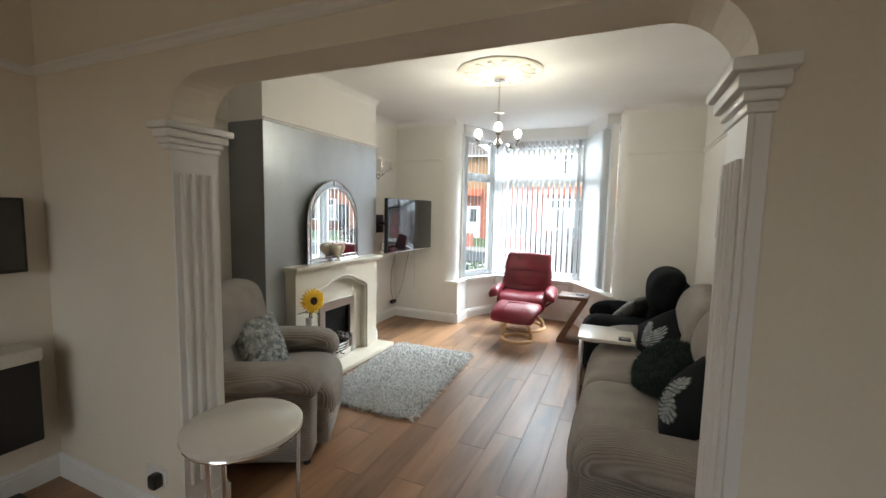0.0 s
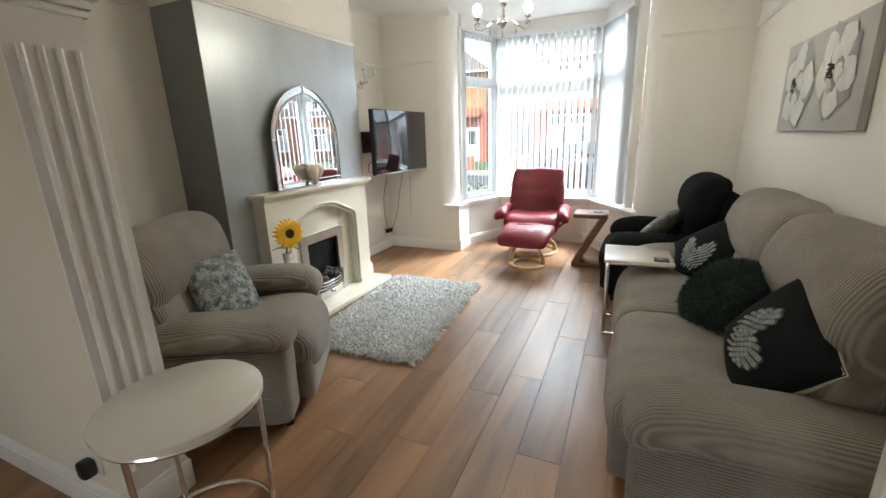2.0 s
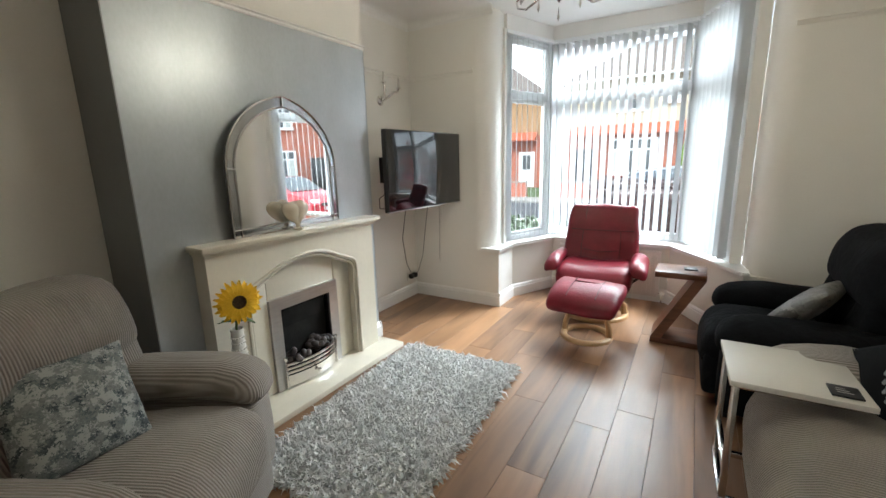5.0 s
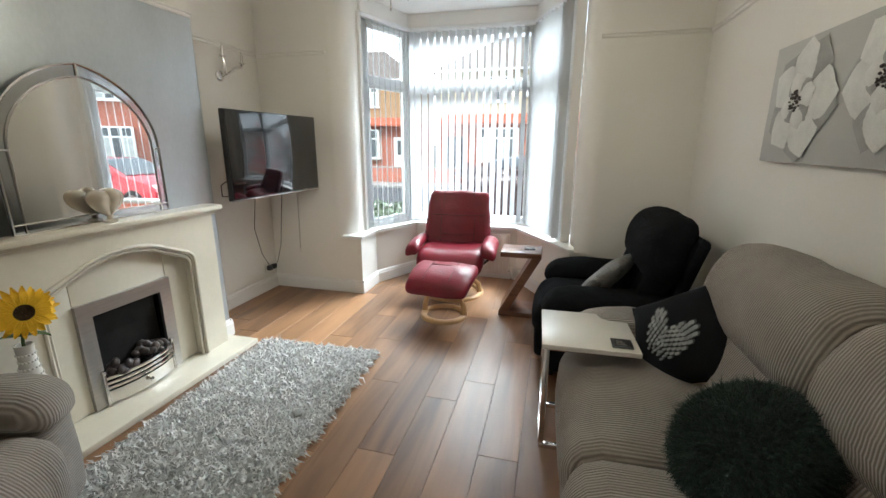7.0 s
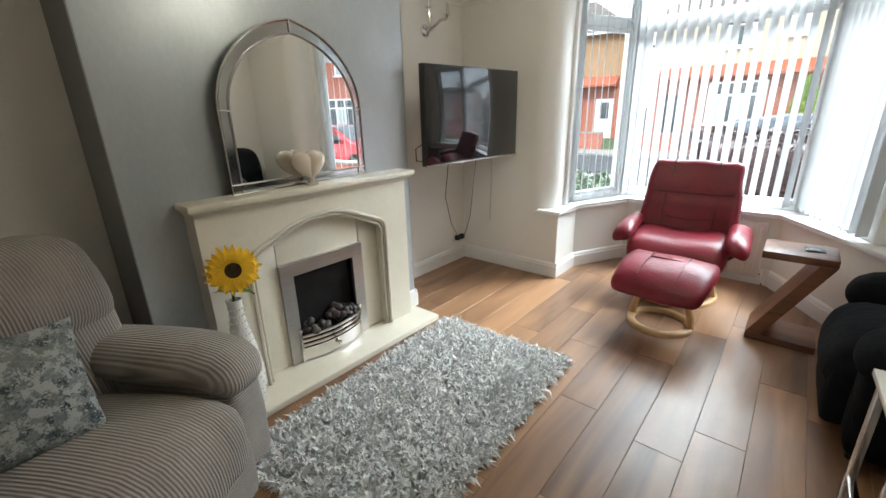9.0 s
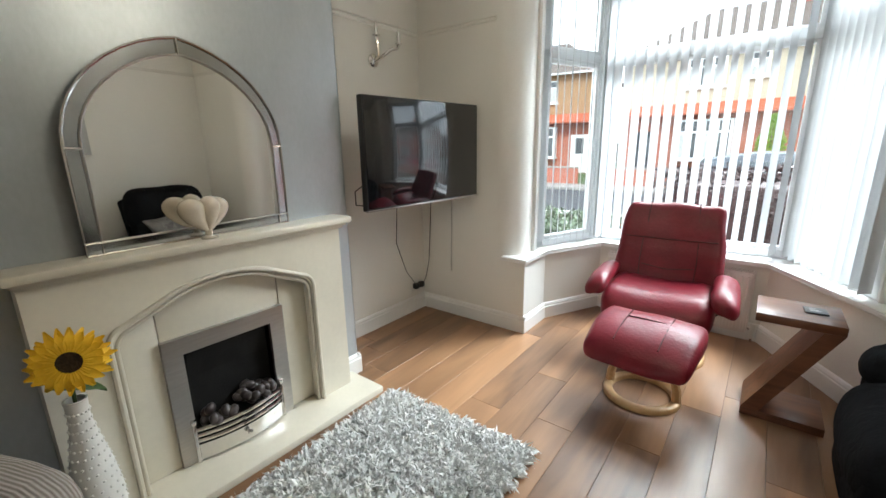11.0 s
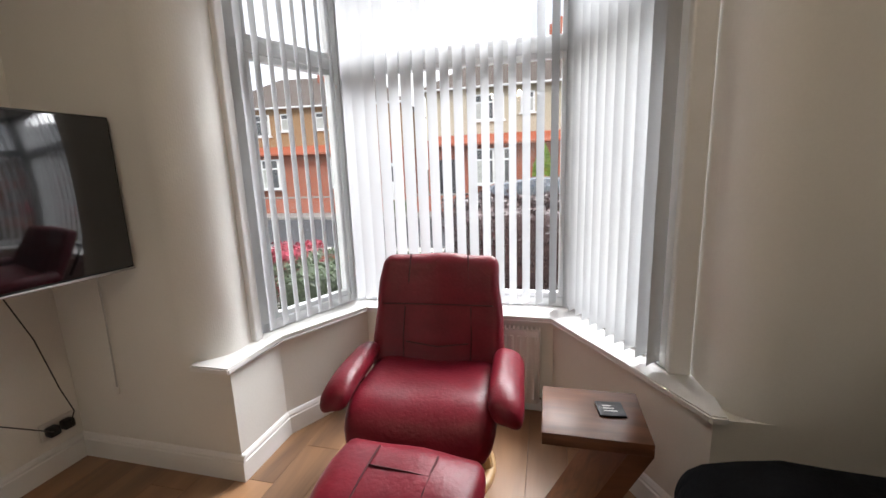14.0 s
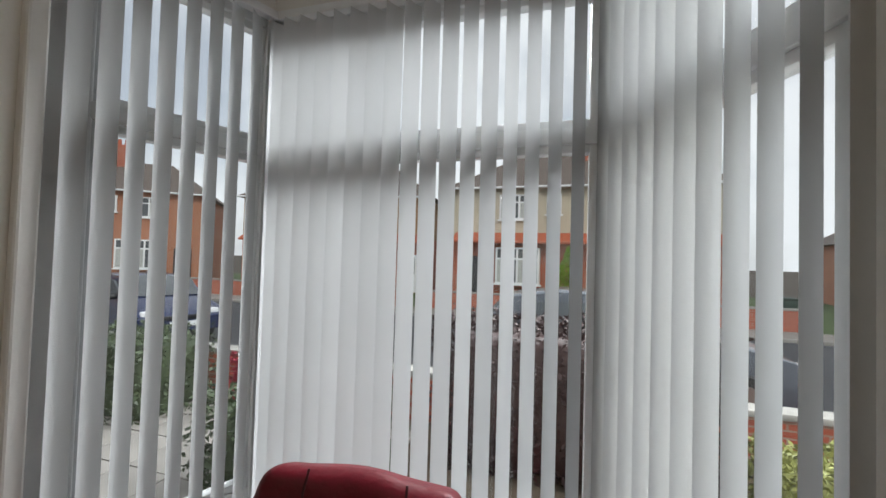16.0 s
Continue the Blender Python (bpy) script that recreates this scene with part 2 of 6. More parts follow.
FLOORWOOD = wood_mat("laminate_wood", (0.1, 0.052, 0.029), (0.44, 0.24, 0.122), 0.36, grain=(6, 0.7, 6), streak=0.05, relief=0.012, coat=0.08)
DARKJOINT = mat("joint_dark", (0.05, 0.025, 0.015), 0.8)
ZWOOD = wood_mat("dark_walnut", (0.07, 0.028, 0.015), (0.24, 0.1, 0.05), 0.32, grain=(2, 14, 14), per_object=0.2)
PALEWOOD = wood_mat("pale_beech", (0.42, 0.24, 0.1), (0.68, 0.44, 0.22), 0.35, grain=(6, 6, 6), per_object=0.1)
CORD = cord_mat("taupe_corduroy", (0.125, 0.108, 0.094), (0.36, 0.325, 0.29), "X")
CORDZ = cord_mat("taupe_corduroy_upright", (0.125, 0.108, 0.094), (0.36, 0.325, 0.29), "Z")
BLACKFAB = mat("black_velour", (0.008, 0.009, 0.011), 0.95, var=0.3, scale=7, bump=0.45, fine=110, spec=0.12, crease=0.35)
LEATHER = mat("red_leather", (0.165, 0.0075, 0.018), 0.38, var=0.18, scale=6, bump=0.35, fine=60, spec=0.4, crease=0.07)
SEAM = mat("dark_seam", (0.07, 0.006, 0.01), 0.6)
CHROME = mat("chrome", (0.72, 0.7, 0.68), 0.14, 1.0, var=0.03, bump=0.0)
BRUSHED = mat("brushed_steel", (0.5, 0.48, 0.46), 0.32, 1.0, var=0.06, scale=10, bump=0.06, stretch=(1, 1, 12))
CREAM = mat("cream_stone", (0.71, 0.66, 0.55), 0.3, var=0.04, scale=5, bump=0.02, fine=40)
CREAMD = mat("cream_stone_moulding", (0.62, 0.57, 0.47), 0.4, var=0.06, scale=8, bump=0.02)
TABLETOP = mat("cream_gloss_top", (0.78, 0.75, 0.68), 0.25, var=0.02, bump=0.0, coat=0.3)
BLACK = mat("black_plastic", (0.012, 0.012, 0.013), 0.35, var=0.1, bump=0.05)
SCREEN = mat("tv_screen", (0.008, 0.009, 0.011), 0.06, var=0.02, bump=0.0, spec=1.0)
SOOT = mat("sooty_iron", (0.01, 0.0095, 0.009), 0.8, var=0.3, scale=12, bump=0.4, spec=0.2)
COAL = mat("grey_pebble", (0.06, 0.048, 0.046), 0.28, var=0.3, scale=25, bump=0.2, per_object=0.3)
MIRROR = mat("mirror_silver", (0.86, 0.87, 0.86), 0.015, 1.0, var=0.005, bump=0.0)
BEVELGLASS = mat("border_mirror", (0.5, 0.52, 0.53), 0.12, 1.0, var=0.02, bump=0.0)
PEARL = mat("pearl_ceramic", (0.68, 0.6, 0.48), 0.22, 0.1, var=0.05, bump=0.0, coat=0.5)
RUG = mat("shag_pile", (0.76, 0.76, 0.75), 0.8, var=0.14, scale=9, bump=0.0, per_island=0.55, sheen=0.3)
RUGBASE = mat("rug_backing", (0.33, 0.32, 0.3), 0.95, var=0.2, scale=20)
GREENFUR = mat("green_fur", (0.04, 0.062, 0.053), 0.9, var=0.3, scale=9, bump=0.0, per_island=0.7, sheen=0.1, spec=0.2)
PATCH = blotch_mat("patched_print", [(0.04, 0.055, 0.065), (0.14, 0.165, 0.17), (0.25, 0.265, 0.255), (0.16, 0.18, 0.175), (0.4, 0.41, 0.4)], 46)
GREYVELVET = blotch_mat("crushed_velvet", [(0.07, 0.068, 0.062), (0.14, 0.135, 0.125), (0.2, 0.195, 0.18), (0.16, 0.15, 0.14), (0.22, 0.212, 0.195)], 19, 0.5)
NAVY = mat("charcoal_cloth", (0.009, 0.01, 0.012), 0.9, var=0.15, scale=10, bump=0.3, fine=200, spec=0.15)
PIPING = mat("cream_backing", (0.6, 0.54, 0.42), 0.9, var=0.06)
FEATHER = mat("silver_grey_print", (0.25, 0.262, 0.262), 0.7, var=0.25, scale=30, bump=0.2, per_island=0.9)
FEATHERDARK = mat("charcoal_print", (0.05, 0.053, 0.056), 0.8, var=0.2, scale=30, bump=0.2)
PETAL = mat("yellow_petal", (0.92, 0.56, 0.02), 0.6, var=0.14, scale=20, bump=0.1, per_island=0.3)
SEEDS = mat("dark_seed_head", (0.05, 0.03, 0.012), 0.9, var=0.4, scale=60, bump=0.6)
STEM = mat("green_stem", (0.09, 0.15, 0.05), 0.6, var=0.2, scale=20)
VASE = mat("white_ceramic", (0.74, 0.72, 0.68), 0.4, var=0.03, bump=0.0)
CANVAS = mat("grey_canvas", (0.46, 0.46, 0.45), 0.85, var=0.05, scale=3, bump=0.2, fine=220)
PAINTW = mat("white_petal_paint", (0.64, 0.64, 0.62), 0.8, var=0.16, scale=9, bump=0.2, per_island=0.35)
PAINTG = mat("grey_petal_paint", (0.33, 0.33, 0.325), 0.8, var=0.2, scale=9, bump=0.2, per_island=0.3)
BULB = glow_mat("lit_bulb", (1.0, 0.87, 0.68), 55)
PLASTER = mat("rose_plaster", (0.76, 0.72, 0.64), 0.85, var=0.04, scale=10, bump=0.2)
RADW = mat("radiator_enamel", (0.74, 0.69, 0.66), 0.4, var=0.03, bump=0.0)
CARD = mat("white_shade", (0.7, 0.68, 0.62), 0.6)
# outdoors
ASPHALT = mat("asphalt", (0.06, 0.062, 0.068), 0.85, var=0.15, scale=1.5, bump=0.4, fine=60)
PAVING = mat("paving_slabs", (0.28, 0.26, 0.24), 0.9, var=0.15, scale=2, bump=0.2, per_object=0.4)
GRASS = mat("lawn", (0.07, 0.11, 0.035), 0.95, var=0.3, scale=3, bump=0.5, fine=40)
SOIL = mat("garden_soil", (0.06, 0.045, 0.03), 0.95, var=0.3, scale=4, bump=0.5)
BRICKRED = brick_mat("red_brick", (0.46, 0.115, 0.06), (0.36, 0.08, 0.045), (0.35, 0.25, 0.2))
BRICKORANGE = brick_mat("orange_brick", (0.44, 0.17, 0.09), (0.37, 0.13, 0.07), (0.4, 0.28, 0.2))
RENDERC = mat("cream_render", (0.52, 0.47, 0.37), 0.9, var=0.06, scale=1.5, bump=0.2)
RENDERG = mat("grey_render", (0.42, 0.41, 0.38), 0.9, var=0.06, scale=1.5, bump=0.2)
TIMBER = mat("tan_boarding", (0.34, 0.21, 0.11), 0.8, var=0.1, scale=4)
ROOF = mat("slate_roof", (0.13, 0.105, 0.09), 0.8, var=0.15, scale=5, bump=0.4, fine=25)
CANOPY = mat("terracotta_tiles", (0.42, 0.11, 0.055), 0.75, var=0.12, scale=10, bump=0.4, fine=30)
PANEDARK = mat("far_window_glass", (0.09, 0.1, 0.11), 0.1, var=0.2, scale=2, bump=0.0)
NET = mat("net_curtain", (0.45, 0.47, 0.46), 0.7, var=0.15, scale=5)
DOORBLACK = mat("dark_door", (0.03, 0.03, 0.035), 0.4)
LEAFDARK = mat("purple_hedge_leaf", (0.03, 0.013, 0.013), 0.55, var=0.3, scale=5, bump=0.0, per_island=0.7)
LEAFGREEN = mat("green_leaf", (0.05, 0.07, 0.032), 0.55, var=0.3, scale=5, bump=0.0, per_island=0.7)
LEAFLIME = mat("lime_leaf", (0.2, 0.34, 0.03), 0.55, var=0.25, scale=5, bump=0.0, per_island=0.6)
LEAFGOLD = mat("gold_variegated_leaf", (0.2, 0.21, 0.06), 0.55, var=0.3, scale=5, bump=0.0, per_island=0.9)
BARK = mat("bark", (0.08, 0.06, 0.045), 0.9, var=0.2, scale=12, bump=0.5)
CARBLUE = mat("navy_car_paint", (0.02, 0.03, 0.09), 0.25, 0.2, var=0.02, bump=0.0, coat=0.8)
CARGREY = mat("grey_blue_car_paint", (0.07, 0.08, 0.1), 0.25, 0.3, var=0.02, bump=0.0, coat=0.8)
CARRED = mat("red_car_paint", (0.45, 0.015, 0.03), 0.25, 0.1, var=0.02, bump=0.0, coat=0.8)
CARWHITE = mat("silver_white_car_paint", (0.6, 0.6, 0.6), 0.25, 0.2, var=0.02, bump=0.0, coat=0.8)
TYRE = mat("tyre_rubber", (0.02, 0.02, 0.02), 0.85)
LAMPGLASS = mat("headlamp_glass", (0.7, 0.72, 0.75), 0.1, var=0.05, bump=0.0)
KERB = mat("kerb_stone", (0.3, 0.29, 0.27), 0.9, var=0.15, scale=4, bump=0.3)
FENCE = mat("fence_board", (0.28, 0.19, 0.11), 0.85, var=0.2, scale=6, per_object=0.4)
BINGREEN = mat("dark_green_bin", (0.02, 0.045, 0.035), 0.5)


# ---- mesh helpers ----
def finish(name, bm, material, parent=None, label="", smooth=None):
    bmesh.ops.recalc_face_normals(bm, faces=bm.faces)
    me = bpy.data.meshes.new(name)
    bm.to_mesh(me)
    bm.free()
    me.materials.append(material)
    if smooth is not None:
        me.polygons.foreach_set("use_smooth", [True] * len(me.polygons))
        me.set_sharp_from_angle(angle=radians(smooth))
    ob = new(name, me)
    if parent is not None:
        ob.parent = parent
    if label:
        ob["label"] = label
    return ob


def part(name, bm, material, parent, label="", smooth=40):
    return finish(name, bm, material, parent, label, smooth)


def structure(name, bm, material, label="", category="", smooth=None):
    return tagged(finish(name, bm, material, None, label, smooth), label, category, "", "structure")


def thing(name, m, label, category, group=""):
    ob = new(name)
    ob.empty_display_size = 0.1
    ob.matrix_world = m
    return tagged(ob, label, category, group)


def box(bm, x0, x1, y0, y1, z0, z1, bevel=0.0, m=None, seg=2):
    g = bmesh.ops.create_cube(bm, size=1)
    vs = g["verts"]
    for v in vs:
        v.co = Vector(((x0 + x1) / 2 + v.co.x * (x1 - x0), (y0 + y1) / 2 + v.co.y * (y1 - y0), (z0 + z1) / 2 + v.co.z * (z1 - z0)))
    if m is not None:
        for v in vs:
            v.co = m @ v.co
    if bevel:
        es = list({e for v in vs for e in v.link_edges})
        bmesh.ops.bevel(bm, geom=es, offset=bevel, segments=seg, affect="EDGES", profile=0.5)
    return bm


def abox(*a, **k):
    return box(bmesh.new(), *a, **k)


def prism(bm, poly, lo, hi, axis="z"):
    """A closed outline drawn out along an axis: for z the outline is (x, y), for x it is (y, z), for y it is (x, z)."""
    put = {"z": lambda a, b, c: (a, b, c), "x": lambda a, b, c: (c, a, b), "y": lambda a, b, c: (a, c, b)}[axis]
    low = [bm.verts.new(put(a, b, lo)) for a, b in poly]
    top = [bm.verts.new(put(a, b, hi)) for a, b in poly]
    n = len(poly)
    bm.faces.new(low)
    bm.faces.new(top)
    for i in range(n):
        bm.faces.new((low[i], low[(i + 1) % n], top[(i + 1) % n], top[i]))
    return bm


def tube(bm, pts, r, seg=8, closed=False, flat=1.0):
    """A round bar along a line of points; r may be a list."""
    pts = [Vector(p) for p in pts]
    n = len(pts)
    rings = []
    up0 = None
    for i, p in enumerate(pts):
        if closed:
            d = pts[(i + 1) % n] - pts[i - 1]
        else:
            d = pts[min(i + 1, n - 1)] - pts[max(i - 1, 0)]
        d.normalize()
        if up0 is None:
            up0 = Vector((0, 0, 1)) if abs(d.z) < 0.9 else Vector((1, 0, 0))
        side = d.cross(up0).normalized()
        up = side.cross(d).normalized()
        up0 = up
        rr = r[i] if isinstance(r, (list, tuple)) else r
        rings.append([bm.verts.new(p + side * math.cos(a) * rr + up * math.sin(a) * rr * flat) for a in (2 * math.pi * k / seg for k in range(seg))])
    for i in range(n if closed else n - 1):
        a, b = rings[i], rings[(i + 1) % n]
        for k in range(seg):
            bm.faces.new((a[k], a[(k + 1) % seg], b[(k + 1) % seg], b[k]))
    if not closed:
        bm.faces.new(rings[0][::-1])
        bm.faces.new(rings[-1])
    return bm


def lathe(bm, profile, seg=24, at=(0, 0, 0)):
    rings = []
    for r, z in profile:
        rings.append([bm.verts.new((at[0] + r * math.cos(2 * math.pi * k / seg), at[1] + r * math.sin(2 * math.pi * k / seg), at[2] + z)) for k in range(seg)])
    for a, b in zip(rings, rings[1:]):
        for k in range(seg):
            bm.faces.new((a[k], a[(k + 1) % seg], b[(k + 1) % seg], b[k]))
    bm.faces.new(rings[0][::-1])
    bm.faces.new(rings[-1])
    return bm


def soft(bm, sx, sy, sz, r, n=9, at=(0, 0, 0), puff=0.0, wob=0.0, shape=None, m=None, seed=0.0):
    """A padded block with rounded edges: half sizes from full sizes, bulging by puff, uneven by wob; shape bends each point."""
    h = Vector((sx / 2, sy / 2, sz / 2))
    cache = {}

    def vert(p):
        key = tuple(round(c * 1000) for c in p)
        if key in cache:
            return cache[key]
        q = Vector((p[0] * h.x, p[1] * h.y, p[2] * h.z))
        core = Vector([max(-(h[i] - r), min(h[i] - r, q[i])) for i in range(3)])
        d = q - core
        if d.length > 1e-9:
            q = core + d.normalized() * min(r, d.length * 1.0 if d.length < r else r)
        if puff:
            k = [(1 - (q[i] / h[i]) ** 2) for i in range(3)]
            q += Vector((p[0] * puff * k[1] * k[2], p[1] * puff * k[0] * k[2], p[2] * puff * k[0] * k[1]))
        if wob:
            q += noise.noise_vector(q * 5 + Vector((seed, seed * 2, 1))) * wob
        if shape:
            q = Vector(shape(q))
        q += Vector(at)
        cache[key] = bm.verts.new(m @ q if m is not None else q)
        return cache[key]

    # grid lines crowd towards the edges
    ts = [math.sin((i / n - 0.5) * math.pi) for i in range(n + 1)]
    for ax in range(3):
        for s in (-1, 1):
            for i in range(n):
                for j in range(n):
                    quad = []
                    for a, b in ((i, j), (i + 1, j), (i + 1, j + 1), (i, j + 1)):
                        p = [0, 0, 0]
                        p[ax], p[(ax + 1) % 3], p[(ax + 2) % 3] = s, ts[a], ts[b]
                        quad.append(vert(p))
                    if len(set(quad)) == 4:
                        bm.faces.new(quad if s > 0 else quad[::-1])
    return bm


def asoft(*a, **k):
    return soft(bmesh.new(), *a, **k)


def arc(cx, cy, r, a0, a1, n=8):
    return [(cx + r * math.cos(radians(a0 + (a1 - a0) * i / n)), cy + r * math.sin(radians(a0 + (a1 - a0) * i / n))) for i in range(n + 1)]


def raw(name, verts, faces, material, parent=None, smooth=False):
    me = bpy.data.meshes.new(name)
    me.from_pydata(verts, [], faces)
    me.materials.append(material)
    if smooth:
        me.polygons.foreach_set("use_smooth", [True] * len(me.polygons))
    ob = new(name, me)
    if parent is not None:
        ob.parent = parent
    return ob


rnd = random.Random(7)

# ---- the room: floor plan in metres ----
XL, XR, YF, YA0, YA1, ZC = -1.72, 2.07, 5.91, 1.86, 2.07, 2.77   # alcove wall, right wall, front wall, arch wall, ceiling
CBX, CBY0, CBY1 = -1.335, 3.15, 4.775                              # chimney breast
SILL = 0.585
BAY = [(-0.735, YF), (-0.735, 6.27), (-0.46, 6.80), (0.70, 6.76), (1.02, 6.24), (1.215, YF)]
GLASSLINE = [(-0.845, 6.22), (-0.57, 6.92), (0.815, 6.94), (1.135, 6.2)]
OUTER = [(-1.15, 6.3), (-1.15, 6.35), (-0.68, 7.14), (0.92, 7.16), (1.42, 6.35), (1.42, 6.3)]

structure("floor", abox(XL - 0.4, XR + 0.4, -2.4, 6.85, -0.12, -0.012), DARKJOINT, "dark underlay beneath wooden floor planks", "floor")
structure("ceiling", prism(bmesh.new(), [(XL - 0.3, -2.4), (XR + 0.3, -2.4), (XR + 0.3, 6.3), (1.42, 6.35), (0.92, 7.16), (-0.68, 7.14), (-1.15, 6.35), (XL - 0.3, 6.3)], ZC, ZC + 0.15), CEIL,
          "matt white plaster ceiling", "ceiling")
structure("wall_left", abox(XL - 0.25, XL, YA1, YF, -0.1, ZC), WALL, "off-white painted alcove wall", "wall")
structure("wall_right", abox(XR, XR + 0.25, -2.4, YF, -0.1, ZC), WALL, "plain off-white painted wall", "wall")
bm = bmesh.new()
for x0, x1, z0, z1 in ((XL - 0.3, -0.75, -0.1, ZC), (1.35, XR + 0.3, -0.1, ZC), (-0.75, 1.35, -0.1, 0.9), (-0.75, 1.35, 2.2, ZC)):
    box(bm, x0, x1, -2.65, -2.4, z0, z1)
structure("wall_back", bm, WALLREAR, "rear wall tinted cream for warm light, with a window opening", "wall")
structure("wall_left_rear", abox(-1.86, -1.56, -2.4, YA0, -0.1, ZC), WALLREAR, "wall of the rear room, tinted cream for warm light", "wall")

# chimney breast: white above, grey paper on the face, darker grey on the flank
structure("chimney_breast", abox(XL, CBX, CBY0, CBY1, -0.1, ZC), WALL, "off-white upper part of the chimney breast", "wall")
structure("chimney_breast_paper", abox(CBX, CBX + 0.005, CBY0, CBY1 + 0.005, 0.0, 2.25), GREYPAPER, "silver-grey papered face of the chimney breast", "wall")
structure("chimney_breast_flank", abox(XL + 0.003, CBX + 0.005, CBY0 - 0.005, CBY0, 0.0, 2.25), DARKGREY, "dark grey flank of the chimney breast", "wall")
structure("chimney_breast_flank_far", abox(XL + 0.003, CBX + 0.005, CBY1, CBY1 + 0.005, 0.0, 2.25), WALL, "off-white flank of the chimney breast", "wall")


def profile_rail(bm, p, q, out, size=0.04, drop=0.045):
    """A moulded rail from p to q at one height, standing out from the wall."""
    p, q, out = Vector(p), Vector(q), Vector(out)
    prof = [(0, 0), (size * 0.9, 0), (size, -drop * 0.25), (size * 0.6, -drop * 0.45), (size * 0.5, -drop * 0.8), (size * 0.2, -drop), (0, -drop)]
    a = [bm.verts.new(p + out * u + Vector((0, 0, v))) for u, v in prof]
    b = [bm.verts.new(q + out * u + Vector((0, 0, v))) for u, v in prof]
    bm.faces.new(a)
    bm.faces.new(b[::-1])
    for i in range(len(prof)):
        j = (i + 1) % len(prof)
        bm.faces.new((a[i], b[i], b[j], a[j]))
    return bm


def trim(name, label, runs, size, drop, material=WHITE):
    bm = bmesh.new()
    for p, q, out in runs:
        profile_rail(bm, p, q, out, size, drop)
    return structure(name, bm, material, label, "trim")


trim("trim_chimney_rail", "white moulded strip above the grey paper", [((CBX + 0.005, CBY0, 2.275), (CBX + 0.005, CBY1, 2.275), (1, 0, 0))], 0.022, 0.03)
trim("trim_picture_rail_front", "white picture rail on the front wall", [((XL, YF, 2.265), (-1.0, YF, 2.265), (0, -1, 0)), ((1.32, YF, 2.265), (XR, YF, 2.265), (0, -1, 0))], 0.02, 0.035, WALL)
trim("trim_picture_rail_left", "white picture rail in the alcove", [((XL, CBY1, 2.265), (XL, YF, 2.265), (1, 0, 0)), ((XL, YA1, 2.265), (XL, CBY0, 2.265), (1, 0, 0))], 0.02, 0.035, WALL)
trim("trim_picture_rail_right", "white picture rail on the long wall", [((XR, YA1, 2.265), (XR, YF, 2.265), (-1, 0, 0))], 0.022, 0.035, WALL)
trim("trim_picture_rail_rear", "white picture rail of the rear room", [((-1.56, YA0, 2.265), (XR, YA0, 2.265), (0, -1, 0)), ((-1.56, -2.4, 2.265), (-1.56, YA0, 2.265), (1, 0, 0))], 0.03, 0.045)


def coving(bm, p, q, out, s=0.075):
    p, q, out = Vector(p), Vector(q), Vector(out)
    prof = [(0, 0), (s, 0)] + [(s * (1 - math.sin(t)), -s * (1 - math.cos(t))) for t in (0.3, 0.6, 0.9, 1.2)] + [(0, -s)]
    a = [bm.verts.new(p + out * u + Vector((0, 0, v))) for u, v in prof]
    b = [bm.verts.new(q + out * u + Vector((0, 0, v))) for u, v in prof]
    bm.faces.new(a)
    bm.faces.new(b[::-1])
    for i in range(len(prof)):
        j = (i + 1) % len(prof)
        bm.faces.new((a[i], b[i], b[j], a[j]))


bm = bmesh.new()
for p, q, o in (((XL, YF, ZC), (-0.8, YF, ZC), (0, -1, 0)), ((1.25, YF, ZC), (XR, YF, ZC), (0, -1, 0)), ((XR, YA1, ZC), (XR, YF, ZC), (-1, 0, 0)),
                ((XL, YA1, ZC), (XL, CBY0, ZC), (1, 0, 0)), ((XL, CBY1, ZC), (XL, YF, ZC), (1, 0, 0)), ((CBX, CBY0, ZC), (CBX, CBY1, ZC), (1, 0, 0))):
    coving(bm, p, q, o)
structure("trim_coving", bm, CEIL, "white plaster coving under the ceiling", "trim")

# arch wall with its wide opening
AX0, AX1, AZ = -0.485, 1.60, 2.115
r = 0.2
outline = [(XL - 0.25, -0.1), (AX0, -0.1), (AX0, AZ - r)] + [(AX0 + r - r * math.cos(radians(a)), AZ - r + r * math.sin(radians(a))) for a in range(10, 91, 10)]
outline += [(AX1 - r + r * math.sin(radians(a)), AZ - r + r * math.cos(radians(a))) for a in range(0, 91, 10)] + [(AX1, -0.1), (XR, -0.1), (XR, ZC), (XL - 0.25, ZC)]
structure("wall_arch", prism(bmesh.new(), outline, YA0, YA1, "y"), WALLREAR, "wall with a wide round-cornered opening, tinted cream for warm light", "wall")


